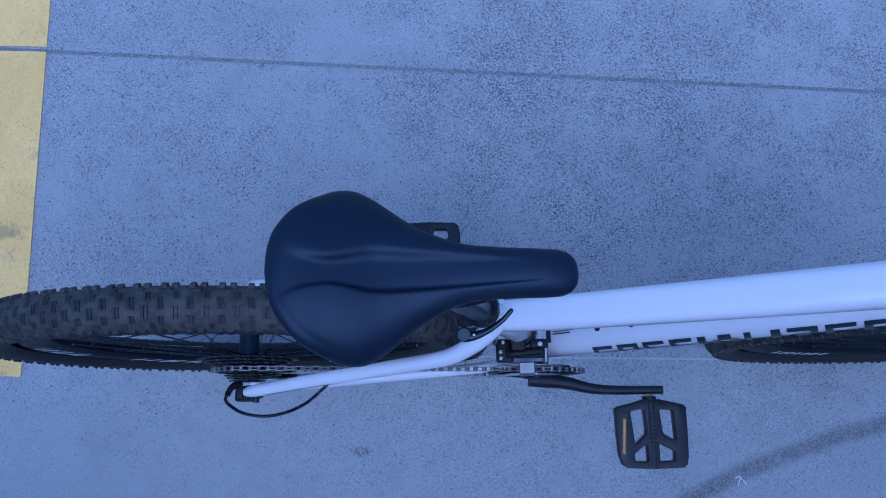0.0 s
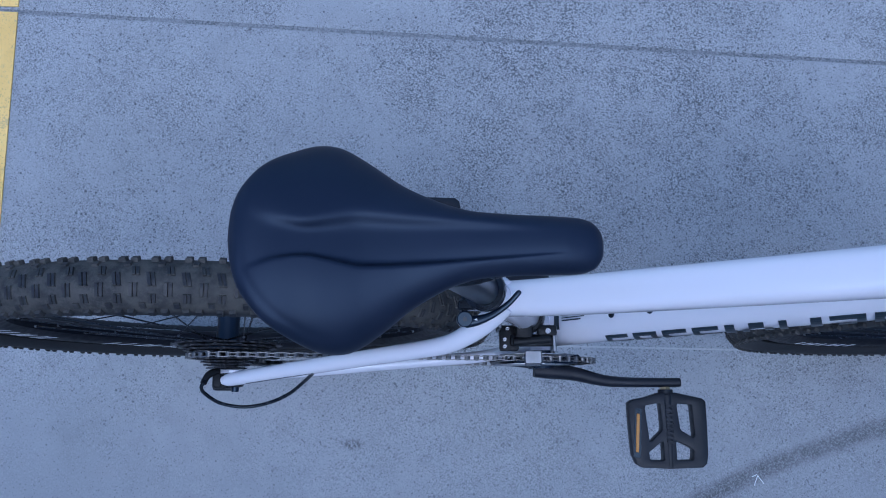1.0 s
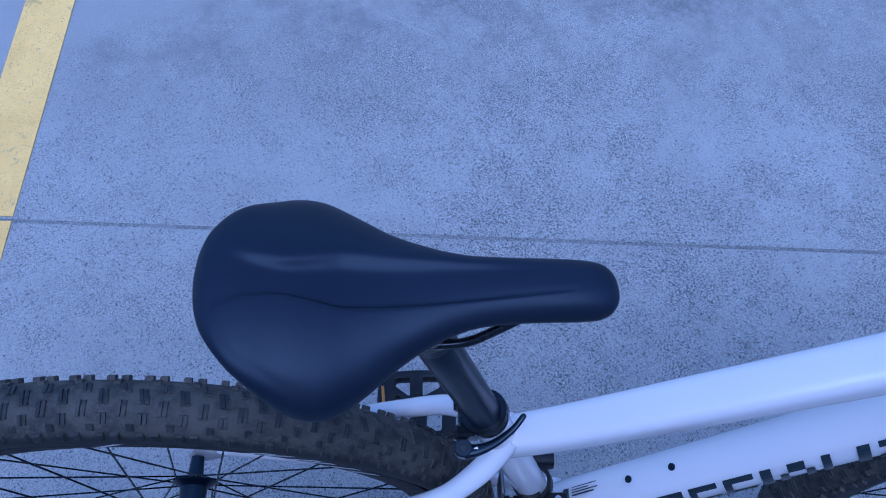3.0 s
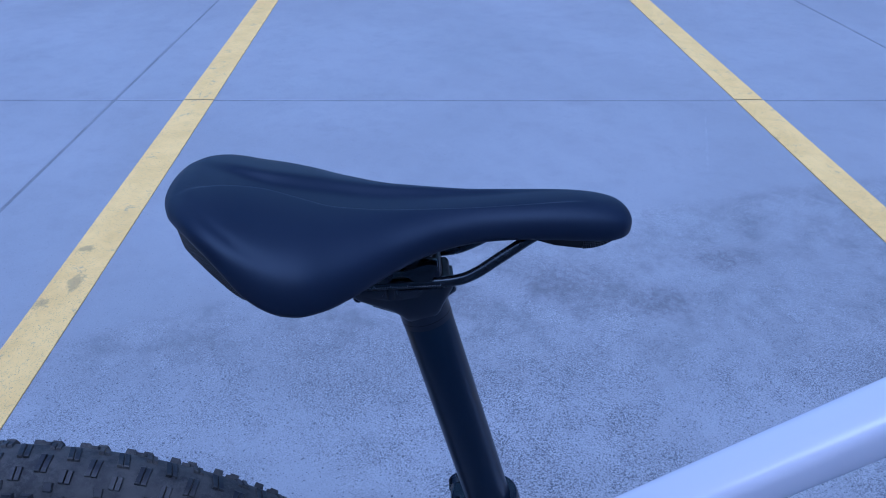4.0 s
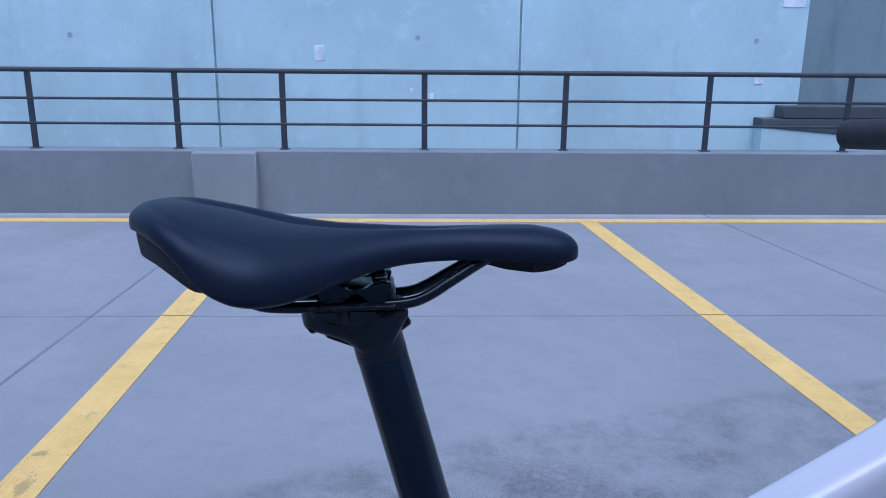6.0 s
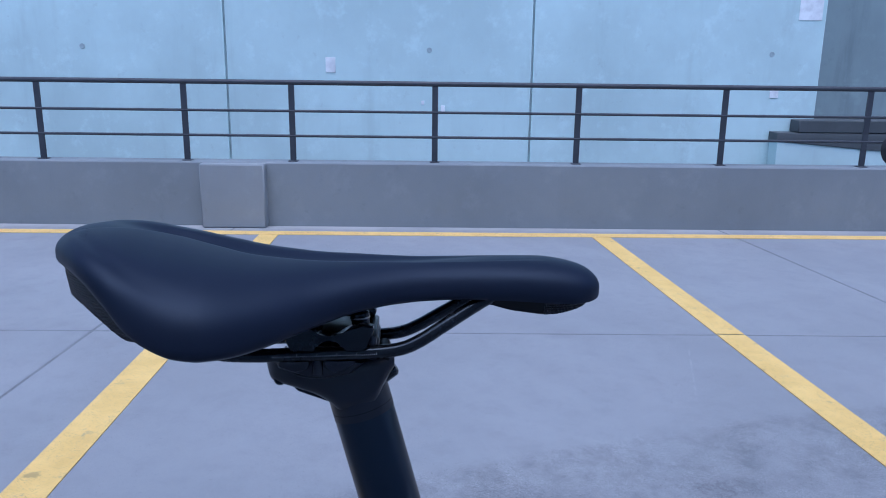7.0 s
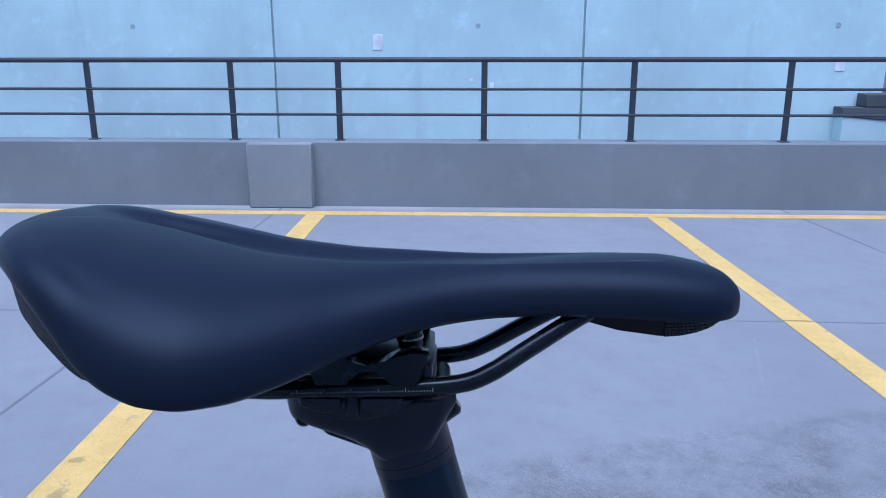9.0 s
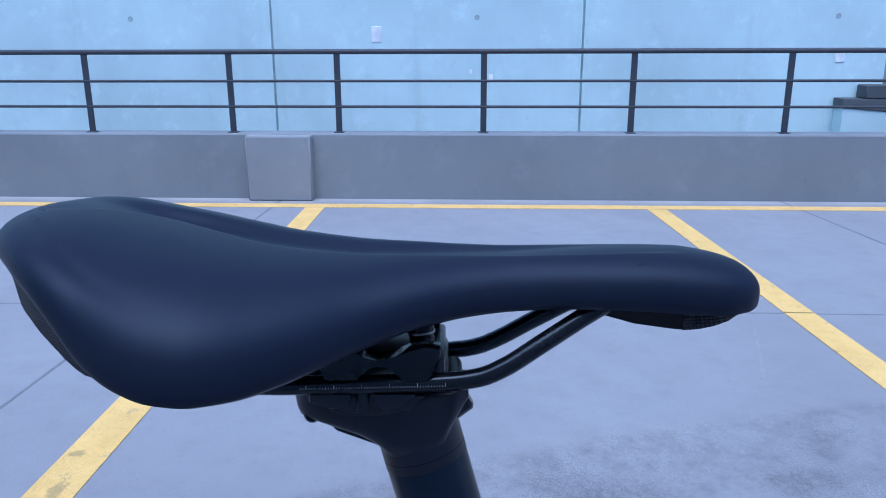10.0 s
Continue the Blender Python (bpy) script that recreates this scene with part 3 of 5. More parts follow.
S_GROOVE = ([-0.116, -0.104, -0.090, -0.073, -0.055, -0.035, 0.0, 0.060, 0.097, 0.118], [0.0230, 0.0170, 0.0125, 0.0103, 0.0130, 0.0163, 0.0150, 0.0112, 0.0088, 0.0070])
S_DEPTH = ([-0.118, -0.104, -0.085, -0.060, -0.030, 0.040, 0.080, 0.108], [0.0, 0.0016, 0.0044, 0.0062, 0.0068, 0.0050, 0.0018, 0.0])


def saddle_stations(n=170):
    lo, hi = -0.1260, 0.1349
    return [lo + (hi - lo) * (0.5 - 0.5 * math.cos(math.pi * k / (n - 1))) for k in range(n)]


RIM_LINE = [(u, smooth_line(u, *S_HALF)) for u in saddle_stations(90)]


def edge_distance(u, y):
    """How far inside the outline of the saddle a place lies, seen from above."""
    return min(math.hypot(u - a, y - b) for a, b in RIM_LINE)


def saddle_top(u, f):
    """Place on the cover at u, f from -1 (rim) over 0 (middle) to 1."""
    half, top, rim = smooth_line(u, *S_HALF), smooth_line(u, *S_TOP), smooth_line(u, *S_RIM)
    a = abs(f) * math.pi / 2
    y = half * math.sin(a) ** 0.92
    z = rim + max(0.0, top - rim) * math.cos(a) ** smooth_line(min(max(u, -0.11), 0.0), [-0.11, -0.085, 0.0], [0.78, 0.86, 0.88])
    g = smooth_line(min(max(u, -0.116), 0.118), *S_GROOVE)
    d = smooth_line(min(max(u, -0.118), 0.108), *S_DEPTH)
    s = y / g
    fall = 1.0 / (1.0 + math.exp((s - 1.0) * (19.0 if f < 0 else 6.5)))
    z -= d * fall
    # a crease along the edge of the tail and wings, and a hollow near flank
    edge = edge_distance(u, y)
    fade = min(1.0, max(0.0, (-0.055 - u) / 0.03)) * min(1.0, abs(f) * 40)
    if f < 0:
        z -= 0.0006 * math.exp(-((edge - 0.0100) / 0.0030) ** 2) * fade * min(1.0, max(0.0, (y - 0.008) / 0.02))
        z -= 0.0006 * math.exp(-((u + 0.083) / 0.024) ** 2 - ((y - 0.045) / 0.016) ** 2)
    if f > 0:
        # the far side has settled a little differently
        y *= 1.0 + 0.024 * math.exp(-((u + 0.061) / 0.024) ** 2) - 0.012 * math.exp(-((u + 0.106) / 0.012) ** 2) - 0.025 * math.exp(-(u / 0.03) ** 2) - 0.05 * min(1.0, max(0.0, (u - 0.06) / 0.05))
    y = math.copysign(y, f)
    return Vector((u - SHEAR * y, y, z))


def make_saddle():
    n = 84
    bm = bmesh.new()
    rings = []
    for u in saddle_stations():
        half, rim = smooth_line(u, *S_HALF), smooth_line(u, *S_RIM)
        fs = [x * (0.6 + 0.4 * x * x) for x in np.linspace(-1, 1, 2 * n + 1)]
        ring = [saddle_top(u, f) for f in fs]
        # the cover turns in below the rim
        for q, dz in ((0.985, -0.0022), (0.93, -0.0040), (0.80, -0.0030)):
            ring.append(Vector((u - SHEAR * half * q, half * q, rim + dz)))
        # hollow underneath
        arch = 0.45 * min(0.030, max(0.0, smooth_line(u, *S_TOP) - rim - 0.004))
        for q in (0.7, 0.5, 0.25, 0.0, -0.25, -0.5, -0.7):
            ring.append(Vector((u - SHEAR * half * q, half * q, rim + arch * (1 - q * q) ** 0.6)))
        for q, dz in ((0.80, -0.0030), (0.93, -0.0040), (0.985, -0.0022)):
            ring.append(Vector((u + SHEAR * half * q, -half * q, rim + dz)))
        rings.append(ring)
    loft(bm, rings)
    bmesh.ops.remove_doubles(bm, verts=bm.verts, dist=0.00003)
    saddle = part("saddle", bm, COVER, bicycle, "smooth matt black saddle with a grooved middle")
    saddle.data.set_sharp_from_angle(angle=radians(75))
    # nose bumper with a knurled tip
    bm = bmesh.new()
    rings = []
    for u, h, lo in ((0.070, 0.012, 0.8955), (0.076, 0.0160, 0.8925), (0.089, 0.0185, 0.8892), (0.1025, 0.0190, 0.8874), (0.105, 0.0190, 0.8872)):
        rings.append([(u, -h, smooth_line(u, *S_RIM) - 0.0008), (u, -h * 0.85, lo), (u, h * 0.85, lo), (u, h, smooth_line(u, *S_RIM) - 0.0008)])
    loft(bm, rings)
    part("nose_base", bm, PLASTIC, saddle)
    bm = bmesh.new()
    rings = []
    for u, h, lo in ((0.1051, 0.0190, 0.8872), (0.111, 0.0186, 0.8875), (0.117, 0.0170, 0.8883), (0.1225, 0.0140, 0.8893), (0.1270, 0.0100, 0.8906), (0.1292, 0.0060, 0.8925)):
        rings.append([(u, -h, smooth_line(u, *S_RIM) - 0.0008), (u, -h * 0.9, lo), (u, h * 0.9, lo), (u, h, smooth_line(u, *S_RIM) - 0.0008)])
    loft(bm, rings)
    part("nose_bumper", bm, KNURL, saddle, "knurled black nose bumper")
    # knurled strip that wraps the tail below the rim
    bm = bmesh.new()
    outer = []
    for k in range(41):
        f = -1 + 2 * k / 40
        y = 0.0712 * math.sin(f * 1.25) / math.sin(1.25)
        us = [u for u in np.linspace(-0.1260, -0.07, 260) if smooth_line(u, *S_HALF) >= abs(y)]
        u = us[0] if us else -0.07
        rim = smooth_line(u, *S_RIM)
        u += 0.0014 - SHEAR * y
        drop = 0.0185 * (1 - abs(f) ** 8 * 0.80)
        outer.append([Vector((u + 0.0016, y * 0.99, rim - 0.0008)), Vector((u + 0.0022, y * 0.985, rim - drop * 0.5)),
                      Vector((u + 0.0038, y * 0.970, rim - drop)), Vector((u + 0.0120, y * 0.90, rim - drop + 0.001)), Vector((u + 0.0140, y * 0.9, rim - 0.0008))])
    loft(bm, outer)
    part("tail_bumper", bm, KNURL, saddle, "knurled black tail bumper")
    # moulded ribs of the base plate, along the hollow
    for q in (-0.42, 0.42):
        bm = bmesh.new()
        line = []
        for u in np.linspace(-0.085, 0.06, 24):
            half, rim = smooth_line(u, *S_HALF), smooth_line(u, *S_RIM)
            arch = 0.45 * min(0.030, max(0.0, smooth_line(u, *S_TOP) - rim - 0.004))
            line.append((u - SHEAR * half * q, half * q, rim + arch * (1 - q * q) ** 0.6))
        sweep(bm, line, 0.0022, 8)
        part("base_rib", bm, PLASTIC, saddle)
    for s in (-1, 1):
        bm = bmesh.new()
        pts = curve_points([(-0.094, s * 0.034, 0.905), (-0.080, s * 0.030, 0.8920), (-0.066, s * 0.0250, 0.8785), (-0.052, s * 0.0225, 0.8708), (-0.036, s * 0.022, 0.8693), (-0.02, s * 0.022, 0.8695),
                            (0.014, s * 0.022, 0.8702), (0.033, s * 0.022, 0.8716), (0.044, s * 0.0215, 0.8755), (0.058, s * 0.019, 0.8838), (0.076, s * 0.015, 0.8942), (0.088, s * 0.012, 0.8990)], 7)
        if s > 0:
            # the far rail sits a little lower and closer in
            pts = [(p[0], p[1] * 0.92, p[2] - 0.0020) for p in pts]
        sweep(bm, pts, 0.0033, 16)
        rail = part("rail", bm, GLOSS, saddle, "glossy black steel saddle rail")
        if s < 0:
            # printed scale on the outer rail
            bm = bmesh.new()
            for k in range(53):
                u = 0.0240 - 0.00094 * (52 - k)
                tall = 0.0013 if (k - 2) % 10 == 0 else 0.0005
                z = 0.8692 + (u + 0.0250) * 0.021
                box(bm, (u - 0.00011, -0.02566, z - 0.0002), (u + 0.00011, -0.02535, z - 0.0002 + tall))
            part("scale_marks", bm, MARK, rail, "fine pale ruler marks", smooth=False)
    # debossed marks, plain shapes
    bm = bmesh.new()
    for k in range(6):
        u = 0.083 + 0.0052 * k
        a, b = saddle_top(u, -0.52), saddle_top(u, -0.60)
        rod(bm, a + Vector((0.0005, -0.00005, 0.0)), b + Vector((-0.0008, -0.00005, 0.0)), 0.00008, 6)
        if k % 2:
            c = saddle_top(u + 0.003, -0.52)
            rod(bm, a, c, 0.00008, 6)
    part("emblem", bm, COVER, saddle, "faint debossed marks")
    bm = bmesh.new()
    for k in range(9):
        f = -0.16 - 0.055 * k
        a, b = saddle_top(-0.1150 + 0.0011 * k, f), saddle_top(-0.1105 + 0.0011 * k, f - 0.012)
        rod(bm, a, b, 0.00008, 6)
        if k % 3:
            rod(bm, b, saddle_top(-0.1105 + 0.0011 * k, f - 0.035), 0.00008, 6)
    part("emblem", bm, COVER, saddle, "faint debossed marks")
    return saddle


saddle = make_saddle()

# seatpost and its clamp
P_TOP, P_LOW = Vector((0.0155, 0, 0.838)), Vector((0.0845, 0, 0.585))
P_DIR = (P_LOW - P_TOP).normalized()


def make_seatpost():
    bm = bmesh.new()
    pts = [P_TOP + P_DIR * d for d in (0.004, 0.0055, 0.05, 0.10, 0.19)]
    sweep(bm, pts, [0.0150, 0.01545, 0.01545, 0.01545, 0.01545], 40)
    post = part("seatpost", bm, BLACK, bicycle, "matt black alloy seatpost")
    # forged head: a boat-shaped cradle over a collar that blends into the post
    bm = bmesh.new()
    low = ([-0.0312, -0.0303, -0.0280, -0.0252, -0.0225, -0.0080, 0.0, 0.006, 0.012, 0.022, 0.0265, 0.0295, 0.0322],
           [0.8590, 0.8548, 0.8518, 0.8512, 0.8506, 0.8462, 0.8415, 0.8365, 0.8360, 0.8400, 0.8490, 0.8545, 0.8590])
    wid = ([-0.0312, -0.0290, -0.0250, -0.0180, -0.0100, 0.0, 0.015, 0.025, 0.0322], [0.0050, 0.0085, 0.0120, 0.0150, 0.0164, 0.0166, 0.0164, 0.0150, 0.0100])
    rings = []
    for u in np.linspace(-0.0312, 0.0322, 48):
        zb, w = smooth_line(u, *low), smooth_line(u, *wid)
        zt = 0.8648
        ring = []
        for k in range(32):
            a = 2 * math.pi * k / 32
            c, s = math.cos(a), math.sin(a)
            e = 0.62 if s < 0 else 0.35
            ring.append(Vector((u, math.copysign(abs(c) ** e, c) * w, (zt + zb) / 2 + math.copysign(abs(s) ** e, s) * (zt - zb) / 2)))
        rings.append(ring)
    loft(bm, rings)
    head = part("head", bm, FORGED, post, "forged black seatpost head")
    bm = bmesh.new()
    sweep(bm, [(-0.0242, -0.0105, 0.8536), (-0.0242, -0.0095, 0.8536), (-0.0242, 0.0095, 0.8536), (-0.0242, 0.0105, 0.8536)], [0.0022, 0.0030, 0.0030, 0.0022], 18, side=(1, 0, 0))
    part("trunnion", bm, GLOSS, head)
    for s in (-1, 1):
        bm = bmesh.new()
        line = curve_points([(-0.0246, s * 0.0128, 0.8640), (-0.0225, s * 0.0147, 0.8617), (-0.0180, s * 0.0158, 0.8597), (-0.0130, s * 0.0164, 0.8576), (-0.0050, s * 0.0168, 0.8568), (0.0030, s * 0.0168, 0.8574), (0.0075, s * 0.0166, 0.8590)], 5)
        sweep(bm, line, 0.0007, 8)
        part("moulded_edge", bm, FORGED, head)
    bm = bmesh.new()
    sweep(bm, [P_TOP + P_DIR * 0.0045, P_TOP - P_DIR * 0.003, P_TOP - P_DIR * 0.008, P_TOP - P_DIR * 0.013, P_TOP - P_DIR * 0.019], [0.01562, 0.0156, 0.0157, 0.0160, 0.0150], 40)
    part("neck", bm, FORGED, post)
    bm = bmesh.new()
    extrude_outline(bm, [(-0.0175, 0.8530), (-0.0170, 0.8488), (-0.0155, 0.8474), (-0.0010, 0.8420), (0.0020, 0.8424), (0.0020, 0.8530)], -0.0100, 0.0100, 0.0012)
    part("lower_plate", bm, GLOSS, post)
    for s in (-1, 1):
        # lower cradle: two flat-faced blocks over a curved web
        for a, b2 in ((-0.0225, -0.0080), (-0.0010, 0.0135)):
            bm = bmesh.new()
            y0, y1 = sorted((s * 0.0150, s * 0.0240))
            lean = 1 if a < -0.01 else -1
            pts = [(a, 0.8668), (a, 0.8640), (a + 0.0075, 0.8612), (b2 - 0.0012, 0.8625), (b2, 0.8645), (b2, 0.8668)] if lean > 0 else [(a, 0.8668), (a, 0.8640), (a + 0.0045, 0.8606), (b2 - 0.0045, 0.8625), (b2, 0.8655), (b2, 0.8668)]
            extrude_outline(bm, pts, y0, y1, 0.0009)
            part("cradle_block", bm, FORGED, post)
        bm = bmesh.new()
        y0, y1 = sorted((s * 0.0150, s * 0.0200))
        extrude_outline(bm, [(-0.0245, 0.8655), (-0.0230, 0.8620), (-0.0100, 0.8580), (0.0000, 0.8572), (0.0110, 0.8590), (0.0180, 0.8650)], y0, y1, 0.0014)
        part("cradle_web", bm, FORGED, post)
        bm = bmesh.new()
        rod(bm, (-0.0045, s * 0.0195, 0.8592), (-0.0045, s * 0.0195, 0.8664), 0.0026, 16)
        part("cradle_post", bm, FORGED, post)
        # upper clamp: arched plate with two feet on the rail
        bm = bmesh.new()
        y0, y1 = sorted((s * 0.0170, s * 0.0258))
        extrude_outline(bm, [(-0.0165, 0.8722), (-0.0190, 0.8775), (-0.0170, 0.8860), (-0.0110, 0.8850), (-0.0060, 0.8828), (-0.0036, 0.8806), (-0.0015, 0.8792), (0.0013, 0.8787), (0.0050, 0.8792), (0.0085, 0.8812), (0.0120, 0.8830), (0.0170, 0.8838), (0.0222, 0.8832), (0.0226, 0.8815),
                             (0.0195, 0.8740), (0.0178, 0.8720), (0.0098, 0.8718), (0.0086, 0.8729), (0.0079, 0.8748), (0.0054, 0.8771), (0.0020, 0.8779), (-0.0017, 0.8772), (-0.0041, 0.8751), (-0.0050, 0.8730), (-0.0058, 0.8722)], y0, y1, 0.0006)
        part("upper_clamp", bm, GLOSS, post, "black arched upper rail clamp")
    bm = bmesh.new()
    box(bm, (-0.016, -0.0169, 0.8735), (0.0170, 0.0169, 0.8800), 0.002, seg=2)
    box(bm, (-0.0165, -0.0160, 0.8795), (-0.0020, 0.0160, 0.8845), 0.002, seg=2)
    box(bm, (0.0175, -0.0169, 0.8700), (0.0250, 0.0150, 0.8768), 0.0024, seg=3)
    box(bm, (0.0200, -0.0235, 0.8735), (0.0240, 0.0235, 0.8790), 0.0016, seg=2)
    part("clamp_bridge", bm, FORGED, post)
    bm = bmesh.new()
    sweep(bm, [(0.0268, -0.012, 0.8655), (0.0268, 0.012, 0.8655)], 0.0034, 20, side=(1, 0, 0))
    part("pivot_pin", bm, PLASTIC, post)
    bm = bmesh.new()
    sweep(bm, [(0.0265, -0.003, 0.8535), (0.0318, -0.003, 0.8572), (0.0328, -0.003, 0.8579)], [0.0042, 0.0040, 0.0026], 20)
    part("bolt_head", bm, GLOSS, post)
    for u0, z0, u1, z1 in ((0.0175, 0.8680, 0.0150, 0.9000), (-0.0180, 0.8585, -0.0120, 0.8900)):
        bm = bmesh.new()
        a, b = Vector((u0, 0, z0)), Vector((u1, 0, z1))
        pts, rad = [], []
        for k in range(41):
            pts.append(a.lerp(b, k / 40))
            rad.append(0.0026 if k % 2 else 0.0022)
        sweep(bm, pts, rad, 12)
        bolt = part("clamp_bolt", bm, GLOSS, post, "black threaded clamp bolt")
        bm = bmesh.new()
        c = a.lerp(b, 0.46) + Vector((-0.0008, -0.008, -0.0010) if u0 > 0 else (0, 0, 0))
        d = (b - a).normalized()
        sweep(bm, [c - d * 0.0055, c - d * 0.0048, c + d * 0.0015, c + d * 0.0018, c + d * 0.0050, c + d * 0.0058], [0.0036, 0.0044, 0.0044, 0.0047, 0.0047, 0.0038], 24)
        nut = part("barrel_nut", bm, GLOSS, bolt, "black barrel nut with bright rims")
        if u0 > 0:
            for h in (-0.0050, 0.0024):
                bm = bmesh.new()
                sweep(bm, [c + d * h, c + d * (h + 0.0007)], 0.0050, 24)
                part("rim_ring", bm, STEEL, nut)
    bm = bmesh.new()
    seam = [P_TOP + P_DIR * 0.0004]
    d = P_DIR
    sweep(bm, [seam[0], seam[0] + d * 0.0004], 0.01562, 40)
    part("seam_ring", bm, PLASTIC, post)
    return post


make_seatpost()


def make_frame():
    st_top = P_TOP + P_DIR * 0.178
    # seat tube
    bm = bmesh.new()
    pts = [st_top, st_top.lerp(Vector((BB[0], 0, BB[1])), 0.25), Vector((0.125, 0, 0.42)), Vector((BB[0], 0, BB[1] + 0.01))]
    sweep(bm, pts, [0.0178, 0.0178, 0.0178, 0.0185], 32, caps=True)
    part("seat_tube", bm, WHITE, bicycle, "glossy white seat tube")
    # top tube: flat-topped, broad
    bm = bmesh.new()
    line = curve_points([(0.079, 0, 0.610), (0.14, -0.0012, 0.640), (0.23, -0.0015, 0.691), (0.34, -0.0015, 0.753), (0.46, -0.001, 0.820), (0.575, 0, 0.876)], 5)
    n = len(line)
    ra, rb = spread([0.019, 0.0180, 0.0180, 0.0190, 0.022, 0.028], n), spread([0.0185, 0.0200, 0.0212, 0.0220, 0.0230, 0.026], n)
    sweep(bm, line, list(zip(ra, rb)), 56, square=0.62)
    part("top_tube", bm, WHITE, bicycle, "glossy white sloping top tube")
    # down tube
    bm = bmesh.new()
    line = curve_points([(0.163, 0, 0.318), (0.225, 0, 0.392), (0.33, 0, 0.512), (0.45, 0, 0.650), (0.575, 0, 0.795)], 5)
    n = len(line)
    ra, rb = spread([0.026, 0.027, 0.029, 0.031, 0.030], n), spread([0.031, 0.030, 0.029, 0.029, 0.028], n)
    sweep(bm, line, list(zip(ra, rb)), 36, square=0.86)
    down = part("down_tube", bm, WHITE, bicycle, "glossy white down tube with dark side decals")
    # head tube
    bm = bmesh.new()
    rod(bm, (0.602, 0, 0.800), (0.560, 0, 0.915), 0.027, 32, 0.024)
    part("head_tube", bm, WHITE, bicycle)
    # bottom bracket shell
    bm = bmesh.new()
    rod(bm, (BB[0], -0.0365, BB[1]), (BB[0], 0.0365, BB[1]), 0.022, 32)
    part("bottom_bracket", bm, WHITE, bicycle)
    for s in (-1, 1):
        bm = bmesh.new()
        line = curve_points([(0.083, s * 0.006, 0.628), (0.066, s * 0.022, 0.612), (0.048, s * 0.034, 0.598), (0.022, s * 0.0455, 0.580), (-0.02, s * 0.0515, 0.555), (-0.10, s * 0.0600, 0.508),
                             (-0.19, s * 0.0695, 0.454), (-0.265, s * 0.0780, 0.410), (-0.281, s * 0.0795, 0.401)], 6)
        n = len(line)
        r = spread([0.0125, 0.0120, 0.0115, 0.0105, 0.0100, 0.0095, 0.0095, 0.0090, 0.0060], n)
        sweep(bm, line, [(q * 0.95, q) for q in r], 22)
        stay = part("seat_stay", bm, WHITE, bicycle, "glossy white seat stay")
        if s < 0:
            for k in range(7):
                bm = bmesh.new()
                p = line[-10 - k] if 10 + k < n else line[0]
                q = line[-9 - k]
                off = Vector((0, -0.0090, 0.0036))
                for t0, t1 in ((0.0, 0.22), (0.30, 0.50), (0.58, 0.86)):
                    rod(bm, Vector(p).lerp(Vector(q), t0) + off, Vector(p).lerp(Vector(q), t1) + off, 0.00055, 6)
                part("mark", bm, DECAL, stay, "small dark print")
        bm = bmesh.new()
        line = curve_points([(-0.272, s * 0.074, 0.369), (-0.20, s * 0.0690, 0.358), (-0.10, s * 0.0600, 0.344), (0.0, s * 0.0510, 0.330), (0.07, s * 0.0440, 0.320), (0.135, s * 0.030, 0.312)], 6)
        n = len(line)
        sweep(bm, line, list(zip(spread([0.007, 0.009, 0.010, 0.011, 0.013, 0.016], n), spread([0.006, 0.007, 0.0075, 0.008, 0.0085, 0.009], n))), 20)
        part("chain_stay", bm, WHITE, bicycle, "glossy white chain stay")
        bm = bmesh.new()
        extrude_outline(bm, [(-0.302, 0.350), (-0.300, 0.372), (-0.288, 0.392), (-0.270, 0.414), (-0.258, 0.410), (-0.262, 0.378), (-0.250, 0.366), (-0.262, 0.356), (-0.283, 0.344)], s * 0.070 if s < 0 else 0.066, s * 0.066 if s < 0 else 0.070, 0.001)
        part("dropout", bm, WHITE, bicycle)
    # collar with its quick-release lever
    bm = bmesh.new()
    a = P_TOP + P_DIR * 0.166
    lathe(bm, [(0.0157, -0.007), (0.0205, -0.0065), (0.0212, -0.004), (0.0212, 0.004), (0.0205, 0.0065), (0.0157, 0.007)], 40,
          Matrix.Translation(a) @ P_DIR.to_track_quat("Y", "Z").to_matrix().to_4x4())
    collar = part("seat_collar", bm, GLOSS, bicycle, "black seat collar with quick-release lever")
    bm = bmesh.new()
    rod(bm, (0.0389, -0.024, 0.667), (0.0389, 0.036, 0.667), 0.0032, 12)
    box(bm, (0.032, -0.019, 0.660), (0.054, -0.008, 0.676), 0.002)
    box(bm, (0.032, 0.008, 0.660), (0.054, 0.024, 0.676), 0.002)
    part("lug", bm, GLOSS, collar)
    bm = bmesh.new()
    pts, rad = [], []
    for k in range(9):
        pts.append((0.0389, 0.025 + 0.0012 * k, 0.667))
        rad.append(0.0078 if k % 2 else 0.0070)
    sweep(bm, pts, rad, 22, side=(1, 0, 0))
    part("knurled_nut", bm, GLOSS, collar)
    bm = bmesh.new()
    piv, top = Vector((0.0389, -0.0275, 0.6665)), Vector((0.05, -0.1, 0.99)).normalized()
    sweep(bm, [piv - top * 0.006, piv - top * 0.005, piv + top * 0.0045, piv + top * 0.0055], [0.0070, 0.0080, 0.0080, 0.0070], 28)
    line = curve_points([(0.0395, -0.0305, 0.6665), (0.050, -0.0292, 0.6665), (0.062, -0.0255, 0.6665), (0.073, -0.0195, 0.6670), (0.084, -0.0115, 0.6690), (0.0930, -0.0020, 0.6725)], 6)
    n = len(line)
    rad = list(zip(spread([0.0062, 0.0054, 0.0040, 0.0034, 0.0029, 0.0027], n), spread([0.0046, 0.0040, 0.0034, 0.0030, 0.0027, 0.0024], n)))
    tip, run = Vector(line[-1]), (Vector(line[-1]) - Vector(line[-2])).normalized()
